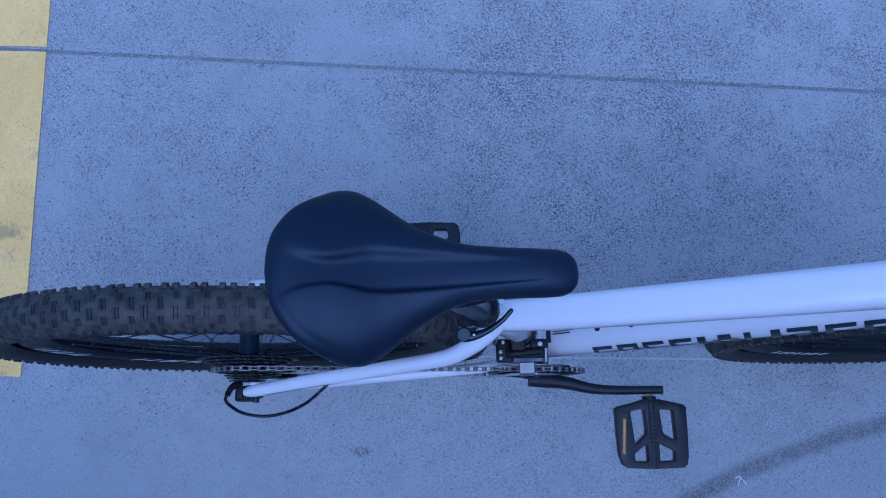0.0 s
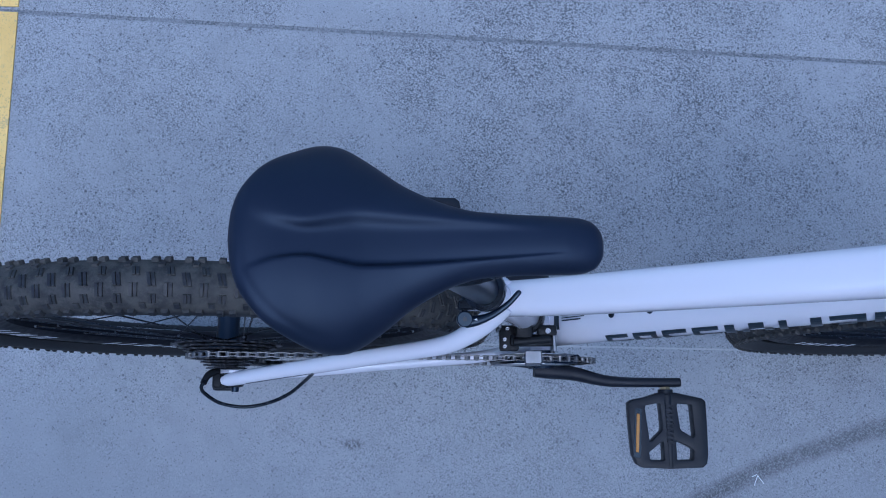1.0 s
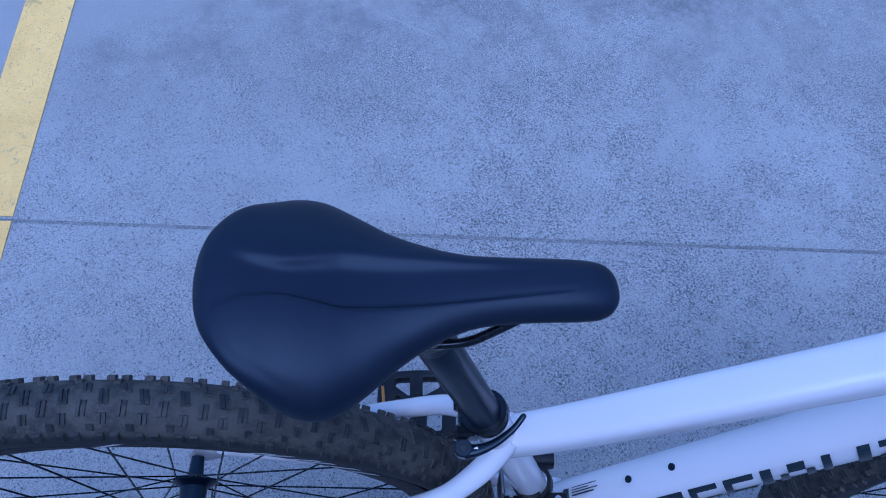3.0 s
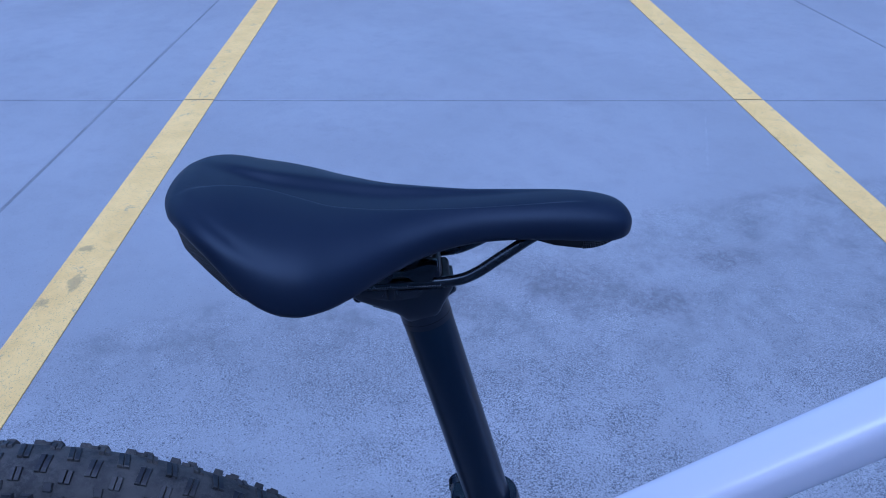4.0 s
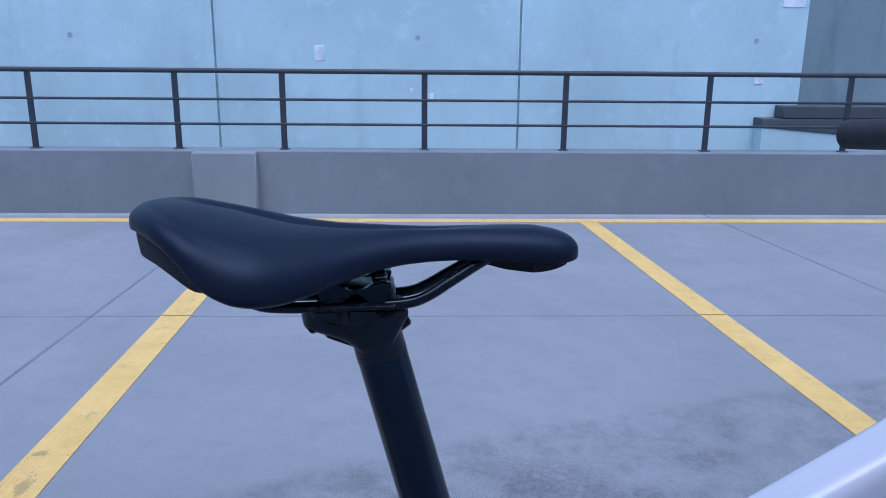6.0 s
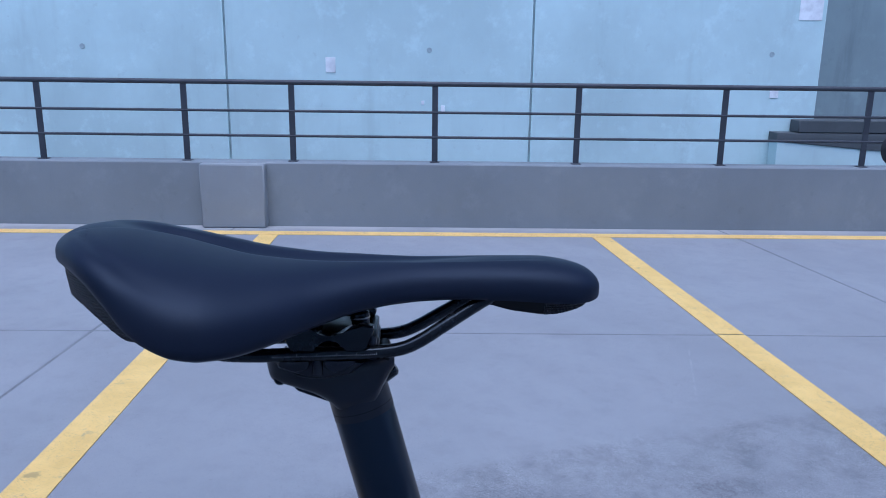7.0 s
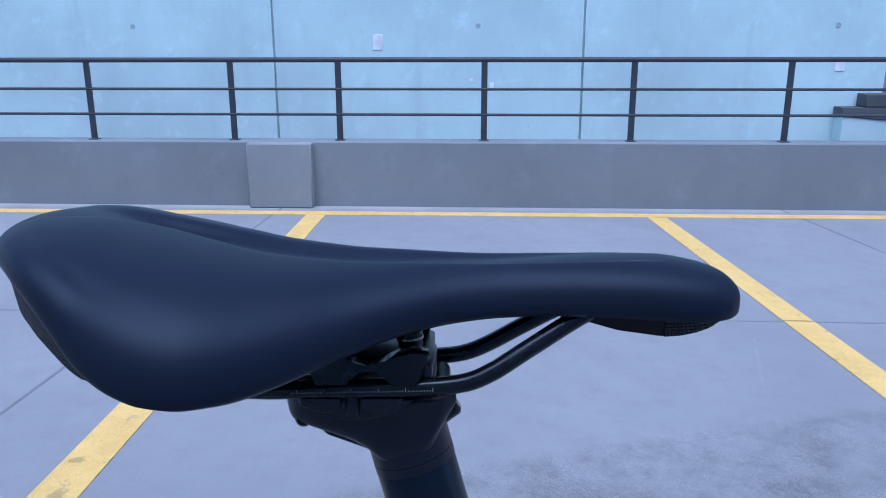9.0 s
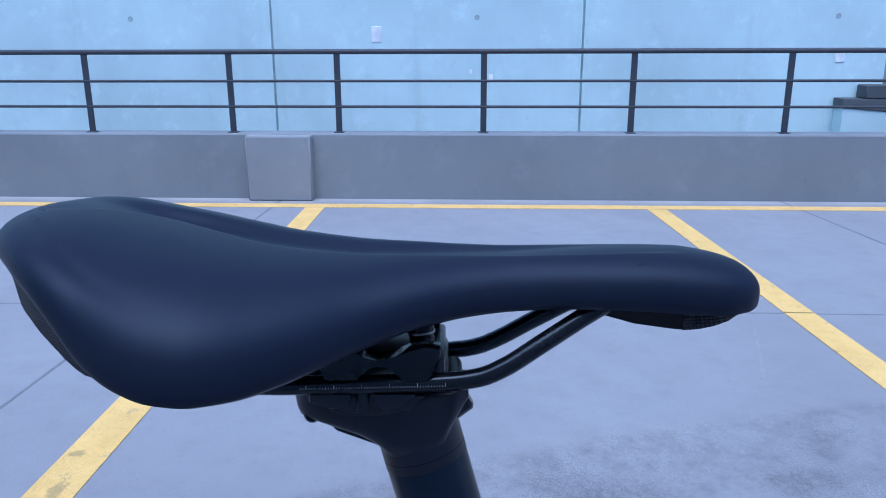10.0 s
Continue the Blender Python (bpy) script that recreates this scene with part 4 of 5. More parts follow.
    for ahead, k in ((0.0012, 0.92), (0.0022, 0.70), (0.0028, 0.35)):
        line.append(tip + run * ahead)
        rad.append((0.0027 * k, 0.0024 * k))
    sweep(bm, line, rad, 16, side=(0, 0, 1), square=0.8)
    lever = part("lever", bm, BLACK, collar, "curved black quick-release lever")
    bm = bmesh.new()
    mark = [bm.verts.new((0.0500 + a, -0.0288 + b, 0.6711)) for a, b in ((-0.0022, 0.0), (0.0020, -0.0008), (0.0012, 0.0020))]
    bm.faces.new(mark)
    part("printed_mark", bm, WHITE, lever, "small white triangle", smooth=False)
    bm = bmesh.new()
    rod(bm, piv + top * 0.0054, piv + top * 0.0062, 0.0022, 14)
    part("lever_pin", bm, COG, collar)
    # decals on the down tube's right face: plain slanted shapes, each one plate
    o, d, up = Vector((0.163, 0, 0.318)), Vector((0.654, 0, 0.757)), Vector((-0.757, 0, 0.654))

    def on_tube(s, h):
        t = min(0.985, abs(h) / 0.0288)
        return o + d * s + up * h + Vector((0, -0.0300 * (1 - t ** 2.33) ** (1 / 2.33) - 0.0007, 0))
    hs = [0.0208, 0.0178, 0.0148, 0.0110, 0.0070, 0.0030, -0.0020, -0.0070, -0.0110, -0.0150, -0.0190]
    start = 0.112
    for k, (wide, kind) in enumerate(((0.035, 0), (0.035, 1), (0.034, 2), (0.034, 2), (0.012, 3), (0.036, 4), (0.026, 5), (0.012, 3), (0.036, 6), (0.034, 2), (0.034, 1))):
        bm = bmesh.new()
        cuts = [0.0, 0.009, wide - 0.009, wide] if wide > 0.02 else [0.0, wide]
        for i in range(len(hs) - 1):
            end = i < 2 or i > 7
            use = range(len(cuts) - 1) if (end or kind == 3) else [0]
            if not end and kind == 1 and i < 6:
                use = [0, 2]
            if not end and kind == 0 and i > 4:
                use = [2]
            if kind == 0 and i == 4:
                use = [0, 1, 2]
            if kind == 4:
                use = [1] if i < 3 else [0, 2]
            if kind == 5:
                use = [0] if i < 8 else [0, 1]
            if kind == 6 and not end:
                use = [2] if i < 4 else [1] if i < 6 else [0]
            for u in use:
                q = []
                for h in (hs[i], hs[i + 1]):
                    for x in (cuts[u], cuts[u + 1]):
                        q.append(bm.verts.new(on_tube(start + x + 0.40 * h, h)))
                bm.faces.new((q[0], q[1], q[3], q[2]))
        bmesh.ops.remove_doubles(bm, verts=bm.verts, dist=0.00005)
        part("decal", bm, DECAL, down, "dark slate decal shape", smooth=False)
        start += wide + 0.008
    # bottle cage bolts and a small label
    for s in (0.139, 0.198):
        bm = bmesh.new()
        at = o + d * s + Vector((0, 0.0015, 0))
        rod(bm, at + up * 0.024, at + up * 0.0305, 0.0042, 18)
        bolt = part("bottle_bolt", bm, BLACK, down, "black bottle cage bolt")
        bm = bmesh.new()
        rod(bm, at + up * 0.0303, at + up * 0.0310, 0.0020, 6)
        part("socket", bm, PLASTIC, bolt)

    def round_tube(s, deg):
        a = radians(deg)
        return o + d * s + up * (0.0290 * math.sin(a) ** 0.86) + Vector((0, -0.0302 * math.copysign(abs(math.cos(a)) ** 0.86, math.cos(a)), 0)) + up * 0.0006
    bm = bmesh.new()
    rows = [[bm.verts.new(round_tube(s, a)) for s in (0.040, 0.049)] for a in np.linspace(108, 72, 7)]
    for a, b2 in zip(rows, rows[1:]):
        bm.faces.new((a[0], a[1], b2[1], b2[0]))
    part("label", bm, DECAL, down, "small dark label", smooth=False)
    for a0, s1 in ((108, 0.092), (102, 0.080), (97, 0.094), (92, 0.088)):
        bm = bmesh.new()
        q = [bm.verts.new(round_tube(s, a)) for a in (a0, a0 - 2.2) for s in (0.054, s1)]
        bm.faces.new((q[0], q[1], q[3], q[2]))
        part("label_line", bm, DECAL, down, "fine unreadable print", smooth=False)


make_frame()


def make_tyre():
    bm = bmesh.new()
    a, rc = 0.0255, RADIUS - 0.004 - 0.0255
    prof = []
    for k in range(29):
        p = -2.55 + 5.1 * k / 28
        prof.append((rc + a * math.cos(p), a * 1.05 * math.sin(p)))
    for k in range(28, -1, -1):
        p = -2.55 + 5.1 * k / 28
        prof.append((rc + (a - 0.002) * math.cos(p), (a - 0.002) * math.sin(p)))
    lathe(bm, prof, 144)
    rng = random.Random(5)
    pitches = 72

    def knob(phi, across, length, width, height, skew=0.0):
        """A tapered block at angle phi round the wheel, across the tread."""
        vs = []
        for h, k in ((-0.001, 1.10), (height * 0.8, 1.0), (height, 0.88)):
            for sx, sy in ((-1, -1), (1, -1), (1, 1), (-1, 1)):
                al = sx * length / 2 * k + skew * sy * width / 2
                ac = across + sy * width / 2 * k / a
                r = rc + (a + h) * math.cos(ac)
                y = (a + h) * 1.05 * math.sin(ac)
                an = phi + al / RADIUS
                vs.append(bm.verts.new((r * math.sin(an), y, r * math.cos(an))))
        for lay in (0, 4):
            for i in range(4):
                j = (i + 1) % 4
                bm.faces.new((vs[lay + i], vs[lay + j], vs[lay + 4 + j], vs[lay + 4 + i])).material_index = 0
        bm.faces.new(vs[8:12]).material_index = 1
    step = 2 * math.pi / pitches

    def tall():
        return 0.0021 + rng.uniform(-0.0003, 0.0003)
    for i in range(pitches):
        for half, w in ((0.0, 1), (0.5, -1)):
            # a broad slotted bar beside the middle, a block across from it, swapped every half pitch
            q, lean = (i + half) * step, -0.10 - 0.12 * w
            knob(q, w * 0.19 - 0.03, 0.0034, 0.0122, tall(), lean)
            knob(q + 0.0042 / RADIUS, w * 0.19 - 0.03, 0.0034, 0.0122, tall() * 0.93, lean)
            knob(q + 0.0010 / RADIUS, -w * 0.50 - 0.03, 0.0032, 0.0084, tall(), -0.20 - lean)
            knob(q + 0.0050 / RADIUS, -w * 0.50 - 0.03, 0.0032, 0.0084, tall() * 0.9, -0.20 - lean)
            knob(q + 0.30 * step, w * 0.80, 0.0058, 0.0052, tall(), 0.1 * w)
        for w in (-1, 1):
            for k in (0.05, 0.43):
                knob((i + k) * step, w * 1.10, 0.0066, 0.0056, 0.0040, 0.15 * w)
    return bm


def make_wheel(name, at, rear):
    wheel = tagged(new(name), "black-spoked wheel with a knobbly tyre")
    wheel.parent = bicycle
    wheel.matrix_basis = Matrix.Translation((at[0], 0, at[1]))
    if rear:
        tyre = part("tyre", make_tyre(), RUBBER, wheel, "dusty knobbly black tyre")
        tyre.data.materials.append(KNOB)
        bm = bmesh.new()
        lathe(bm, [(0.309, -0.0145), (0.303, -0.0150), (0.283, -0.0120), (0.274, -0.006), (0.274, 0.006), (0.283, 0.0120), (0.303, 0.0150), (0.309, 0.0145), (0.303, 0.011), (0.303, -0.011)], 120)
        rim = part("rim", bm, RIM, wheel, "black alloy rim with white decals")
        for s in (-1, 1):
            bm = bmesh.new()
            vs = [bm.verts.new((r * math.sin(da), s * (y + 0.0006), r * math.cos(da))) for r, da, y in ((0.2860, 0, 0.0121), (0.2860, 0.030, 0.0121), (0.3012, 0.105, 0.0146), (0.3012, 0.075, 0.0146))]
            bm.faces.new(vs)
            first = part("rim_mark", bm, DECAL_WHITE, rim, "white slanted rim mark", smooth=False)
            for base in (0.45, 3.65, 4.45, 5.40):
                for turn in (0.0, 0.052, 0.150, 0.205, 0.300, 0.390):
                    shared("rim_mark", first.data, Matrix.Rotation(base + turn, 4, "Y"), rim)
        bm = bmesh.new()
        rod(bm, (0, 0, 0), (0.0, 0, 0.012), 0.0019, 8)
        nip = bm
        me_n = bpy.data.meshes.new("nipple")
        nip.to_mesh(me_n)
        nip.free()
        me_n.materials.append(ALLOY)
        bm = bmesh.new()
        rod(bm, (0, 0, 0), (0, 0, 1.0), 0.00105, 6)
        me_s = bpy.data.meshes.new("spoke")
        bm.to_mesh(me_s)
        bm.free()
        me_s.materials.append(GLOSS)
        bold = bpy.data.meshes.new("rim_mark")
        bold.from_pydata([(r * math.sin(da), -(y + 0.0006), r * math.cos(da)) for r, da, y in ((0.2875, 0, 0.0121), (0.2875, 0.032, 0.0121), (0.3008, 0.062, 0.0145), (0.3008, 0.030, 0.0145))], [], [(0, 1, 2, 3)])
        bold.materials.append(DECAL_WHITE)
        for turn in (2.58, 2.635, 2.70, 2.76, 2.83):
            shared("rim_mark", bold, Matrix.Rotation(turn, 4, "Y"), rim)
        make_wheel.kept = (tyre.data, rim, me_n, me_s, bold)
    else:
        t, rim0, me_n, me_s, bold = make_wheel.kept
        shared("tyre", t, Matrix.Identity(4), wheel)["label"] = "dusty knobbly black tyre"
        rim = shared("rim", rim0.data, Matrix.Rotation(-0.25, 4, "Y"), wheel)
        for turn in (3.62, 3.69, 3.75, 3.83, 3.90, 3.96, 4.04, 1.0, 1.07, 1.15, 5.3, 5.37):
            shared("rim_mark", bold, Matrix.Rotation(turn, 4, "Y"), rim)
    bm = bmesh.new()
    w = 0.034 if rear else 0.030
    lathe(bm, [(0.0005, -w - 0.012), (0.008, -w - 0.012), (0.010, -w - 0.002), (0.026, -w - 0.001), (0.026, -w + 0.002), (0.0165, -w + 0.008), (0.0150, 0), (0.0165, w - 0.008), (0.026, w - 0.002), (0.026, w + 0.001), (0.010, w + 0.002), (0.008, w + 0.030), (0.0005, w + 0.030)], 40)
    part("hub", bm, BLACK, wheel, "black wheel hub")
    for i in range(32):
        s = 1 if i % 2 else -1
        pair = 1 if (i // 2) % 2 else -1
        rim_a = 2 * math.pi * i / 32
        hub_a = rim_a + pair * 1.15
        a = Vector((0.023 * math.sin(hub_a), s * (w - (0.006 if (rear and s < 0) else 0)), 0.023 * math.cos(hub_a)))
        b = Vector((0.281 * math.sin(rim_a), s * 0.002, 0.281 * math.cos(rim_a)))
        d = b - a
        turn = d.to_track_quat("Z", "Y").to_matrix().to_4x4()
        shared("spoke", me_s, Matrix.Translation(a) @ turn @ Matrix.Diagonal((1, 1, d.length, 1)), wheel)
        shared("nipple", me_n, Matrix.Translation(b - d.normalized() * 0.010) @ turn, wheel)
    return wheel


rear_wheel = make_wheel("rear_wheel", HUB, True)
make_wheel("front_wheel", FRONT, False)


def toothed(bm, radius, teeth, y0, y1, bore, depth=0.003):
    outer = []
    for k in range(teeth):
        for f, r in ((0.0, radius - depth), (0.3, radius), (0.5, radius), (0.8, radius - depth)):
            a = 2 * math.pi * (k + f) / teeth
            outer.append((r, a))
    n = len(outer)
    rows = []
    for y in (y0, y1):
        rows.append([bm.verts.new((r * math.sin(a), y, r * math.cos(a))) for r, a in outer])
        rows.append([bm.verts.new((bore * math.sin(a), y, bore * math.cos(a))) for r, a in outer])
    o0, i0, o1, i1 = rows
    for k in range(n):
        j = (k + 1) % n
        bm.faces.new((o0[k], o0[j], i0[j], i0[k]))
        bm.faces.new((o1[k], i1[k], i1[j], o1[j]))
        bm.faces.new((o0[k], o1[k], o1[j], o0[j]))
        bm.faces.new((i0[k], i0[j], i1[j], i1[k]))


def make_drive():
    # cassette
    cassette = tagged(new("cassette"), "stack of dark steel sprockets")
    cassette.parent = bicycle
    cassette.matrix_basis = Matrix.Translation((HUB[0], 0, HUB[1]))
    for k, teeth in enumerate((36, 32, 28, 24, 21, 18, 16, 14, 12)):
        r = teeth * 0.0127 / (2 * math.pi) + 0.003
        y = -0.0300 - 0.0040 * k
        bm = bmesh.new()
        toothed(bm, r, teeth, y - 0.0009, y + 0.0009, max(0.017, r - 0.016 if k < 4 else 0.017))
        part("sprocket", bm, COG, cassette, smooth=False)
    # chainrings
    crank = tagged(new("crankset"), "black crankset with steel chainrings")
    crank.parent = bicycle
    crank.matrix_basis = Matrix.Translation((BB[0], 0, BB[1]))
    for teeth, y in ((36, -0.0515), (22, -0.0435)):
        bm = bmesh.new()
        r = teeth * 0.0127 / (2 * math.pi) + 0.003
        toothed(bm, r, teeth, y - 0.0012, y + 0.0012, r - 0.014)
        part("chainring", bm, COG, crank, smooth=False)
    bm = bmesh.new()
    for k in range(4):
        a = math.pi / 4 + k * math.pi / 2
        rod(bm, (0.012 * math.sin(a), -0.053, 0.012 * math.cos(a)), (0.064 * math.sin(a), -0.050, 0.064 * math.cos(a)), 0.009, 12, 0.006)
    rod(bm, (0, -0.036, 0), (0, -0.062, 0), 0.020, 24)
    part("spider", bm, BLACK, crank)
    for s in (-1, 1):
        f = 1 if s < 0 else -1
        bm = bmesh.new()
        line = curve_points([(f * -0.012, s * 0.0640, 0), (f * 0.010, s * 0.0650, 0), (f * 0.045, s * 0.0690, 0), (f * 0.085, s * 0.0785, 0), (f * 0.120, s * 0.0815, 0), (f * 0.165, s * 0.0820, 0), (f * 0.196, s * 0.0820, 0)], 5)
        n = len(line)
        sweep(bm, line, list(zip(spread([0.015, 0.018, 0.0155, 0.0135, 0.0125, 0.0125, 0.0115], n), spread([0.0100, 0.0115, 0.0100, 0.0082, 0.0072, 0.0068, 0.0064], n))), 24, side=(0, 1, 0), square=0.7)
        part("crank_arm", bm, CRANK, crank, "satin black crank arm")
        bm = bmesh.new()
        rod(bm, (f * 0.175, s * 0.086, 0), (f * 0.175, s * 0.094, 0), 0.0075, 6)
        part("axle_nut", bm, BRASS, crank)
    # chain
    chain = tagged(new("chain"), "oiled steel chain")
    chain.parent = bicycle
    meshes = []
    for outer in (0, 1):
        bm = bmesh.new()
        for s in (-1, 1):
            y = s * (0.0026 if outer else 0.0016)
            pts = []
            for c, x in ((-1, -0.00635), (1, 0.00635)):
                for k in range(5):
                    a = (90 if c < 0 else -90) + 45 * k
                    pts.append((x + 0.0041 * math.cos(radians(a)), 0.0041 * math.sin(radians(a))))
            extrude_outline(bm, pts, min(y, y + s * 0.0009), max(y, y + s * 0.0009))
        if not outer:
            for x in (-0.00635, 0.00635):
                rod(bm, (x, -0.0018, 0), (x, 0.0018, 0), 0.0037, 10)
        else:
            for x in (-0.00635, 0.00635):
                rod(bm, (x, -0.0038, 0), (x, 0.0038, 0), 0.0017, 8)
        me = bpy.data.meshes.new("link")
        bmesh.ops.recalc_face_normals(bm, faces=bm.faces)
        bm.to_mesh(me)
        bm.free()
        me.materials.append(CHAIN)
        meshes.append(me)
    rr, rc, yr, yc = 0.0728, 0.0515, -0.0515, -0.0460
    path = []
    for k in range(40):
        a = math.pi * (1.0 - k / 39) + math.pi / 2
        path.append(Vector((HUB[0] + rc * math.cos(a * 0 + math.pi * 1.5 - math.pi * k / 39), yc, HUB[1] + rc * math.sin(math.pi * 1.5 - math.pi * k / 39))))
    for k in range(40):
        a = math.pi / 2 - math.pi * k / 39
        path.append(Vector((BB[0] + rr * math.cos(a), yr, BB[1] + rr * math.sin(a))))
    path += [Vector((0.02, -0.050, 0.235)), Vector((-0.14, -0.048, 0.226)), Vector((-0.262, -0.047, 0.215)), Vector((-0.285, -0.046, 0.235)), Vector((-0.262, -0.046, 0.268)), path[0].copy()]
    seglen = [0.0]
    for p, q in zip(path, path[1:]):
        seglen.append(seglen[-1] + (q - p).length)

    def on(d):
        i = max(0, min(len(path) - 2, int(np.searchsorted(seglen, d)) - 1))
        t = (d - seglen[i]) / max(1e-9, seglen[i + 1] - seglen[i])
        return path[i].lerp(path[i + 1], t)
    d, i = 0.0, 0
    while d + 0.0127 < seglen[-1]:
        a, b = on(d), on(d + 0.0127)
        x = (b - a).normalized()
        y = Vector((0, 1, 0))
        z = x.cross(y).normalized()
        y = z.cross(x)
        m = Matrix((x, y, z)).transposed().to_4x4()
        m.translation = (a + b) / 2
        shared("link", meshes[i % 2], m, chain)
        d += 0.0127
        i += 1
    # front derailleur
    fd = tagged(new("front_derailleur"), "black front derailleur with a silver cage")
    fd.parent = bicycle
    bm = bmesh.new()
    box(bm, (0.100, -0.0385, 0.428), (0.158, -0.0235, 0.446), 0.004, seg=2)
    box(bm, (0.106, -0.0300, 0.436), (0.128, 0.018, 0.462), 0.005, seg=2)
    box(bm, (0.087, -0.0440, 0.422), (0.112, -0.0110, 0.438), 0.003, seg=2)
    rod(bm, (0.104, -0.034, 0.452), (0.150, -0.030, 0.450), 0.0055, 14)
    part("body", bm, PLASTIC, fd)
    bm = bmesh.new()
    lathe(bm, [(0.0180, -0.009), (0.0222, -0.009), (0.0222, 0.009), (0.0180, 0.009)], 32,
          Matrix.Translation((0.122, 0, 0.445)) @ P_DIR.to_track_quat("Y", "Z").to_matrix().to_4x4())
    box(bm, (0.135, -0.026, 0.436), (0.160, -0.012, 0.450), 0.003, seg=2)
    part("band_clamp", bm, PLASTIC, fd)
    bm = bmesh.new()
    rod(bm, (0.148, -0.020, 0.448), (0.148, -0.020, 0.4535), 0.0034, 14)
    part("clamp_bolt", bm, STEEL, fd)
    bm = bmesh.new()
    extrude_outline(bm, [(0.090, 0.392), (0.108, 0.420), (0.150, 0.424), (0.172, 0.412), (0.190, 0.386), (0.178, 0.380), (0.140, 0.388), (0.100, 0.374)], -0.0475, -0.0462, 0.0004)
    extrude_outline(bm, [(0.080, 0.372), (0.104, 0.412), (0.146, 0.422), (0.166, 0.408), (0.184, 0.378), (0.168, 0.370), (0.130, 0.380), (0.088, 0.350)], -0.0600, -0.0587, 0.0004)
    part("cage", bm, STEEL, fd)
    bm = bmesh.new()
    box(bm, (0.1200, -0.0605, 0.4255), (0.1420, -0.0435, 0.4285), 0.0010)
    box(bm, (0.1200, -0.0625, 0.4080), (0.1420, -0.0606, 0.4275), 0.0008)
    part("cage_bridge", bm, ALLOY, fd, "brushed silver cage bridge")
    bm = bmesh.new()
    box(bm, (0.1545, -0.046, 0.418), (0.1580, -0.014, 0.448), 0.0006)
    part("link_plate", bm, ALLOY, fd)
    for u, y in ((0.0930, -0.0300), (0.0930, -0.0390), (0.0965, -0.0165)):
        bm = bmesh.new()
        rod(bm, (u, y, 0.436), (u, y, 0.4485), 0.0022, 12)
        screw = part("screw", bm, STEEL, fd)
        bm = bmesh.new()
        box(bm, (u - 0.0018, y - 0.0004, 0.4485), (u + 0.0018, y + 0.0004, 0.4489))
        part("slot", bm, PLASTIC, screw, smooth=False)
    bm = bmesh.new()
    box(bm, (0.084, -0.018, 0.405), (0.088, 0.010, 0.470), 0.001)
    part("cable_plate", bm, ALLOY, fd)
    # rear derailleur and its cable loop
    rd = tagged(new("rear_derailleur"), "black rear derailleur")
    rd.parent = bicycle
    bm = bmesh.new()
    box(bm, (-0.312, -0.092, 0.322), (-0.284, -0.074, 0.352), 0.004, seg=2)
    box(bm, (-0.3005, -0.0905, 0.352), (-0.279, -0.066, 0.390), 0.004, seg=2)
    box(bm, (-0.298, -0.0885, 0.388), (-0.287, -0.070, 0.3945), 0.002, seg=2)
    box(bm, (-0.283, -0.0880, 0.366), (-0.262, -0.078, 0.384), 0.003, seg=2)
    part("body", bm, PLASTIC, rd)
    bm = bmesh.new()
    extrude_outline(bm, [(-0.305, 0.325), (-0.280, 0.330), (-0.245, 0.230), (-0.258, 0.205), (-0.275, 0.215)], -0.0530, -0.0515, 0.0004)
    extrude_outline(bm, [(-0.305, 0.325), (-0.280, 0.330), (-0.245, 0.230), (-0.258, 0.205), (-0.275, 0.215)], -0.0415, -0.0400, 0.0004)
    part("cage", bm, PLASTIC, rd)
    for u, z in ((-0.283, 0.285), (-0.262, 0.225)):
        bm = bmesh.new()
        toothed(bm, 0.020, 11, -0.0490, -0.0450, 0.004)
        p = part("jockey_wheel", bm, PLASTIC, rd, smooth=False)
        p.matrix_basis = Matrix.Translation((u, 0, z))
    bm = bmesh.new()
    line = curve_points([(-0.291, -0.0680, 0.388), (-0.2985, -0.0690, 0.393), (-0.3035, -0.0730, 0.397), (-0.3065, -0.0785, 0.399)], 5)
    sweep(bm, line, spread([0.0050, 0.0052, 0.0046, 0.0042], len(line)), 14)
    part("cable_arm", bm, PLASTIC, rd)
    bm = bmesh.new()
    line = [Vector((-0.3060, -0.0778, 0.3985)) + Vector((-0.0028, -0.0062, 0.0005)) * (k / 8) for k in range(9)]
    sweep(bm, line, [0.0047 if k % 2 else 0.0042 for k in range(9)], 18)
    part("barrel_adjuster", bm, GLOSS, rd, "ribbed black cable adjuster")
    bm = bmesh.new()
    rod(bm, (-0.272, -0.0860, 0.375), (-0.272, -0.0945, 0.375), 0.0055, 16, 0.0048)
    part("pivot_bolt", bm, BLACK, rd)
    bm = bmesh.new()
    line = curve_points([(-0.3078, -0.0825, 0.399), (-0.3115, -0.0885, 0.397), (-0.3095, -0.0965, 0.387), (-0.293, -0.109, 0.372), (-0.2637, -0.1145, 0.362), (-0.231, -0.110, 0.364), (-0.198, -0.098, 0.380), (-0.168, -0.080, 0.415), (-0.148, -0.069, 0.455)], 7)
    sweep(bm, line, 0.0025, 10)
    part("cable", bm, GLOSS, rd, "looped black shift cable")


make_drive()


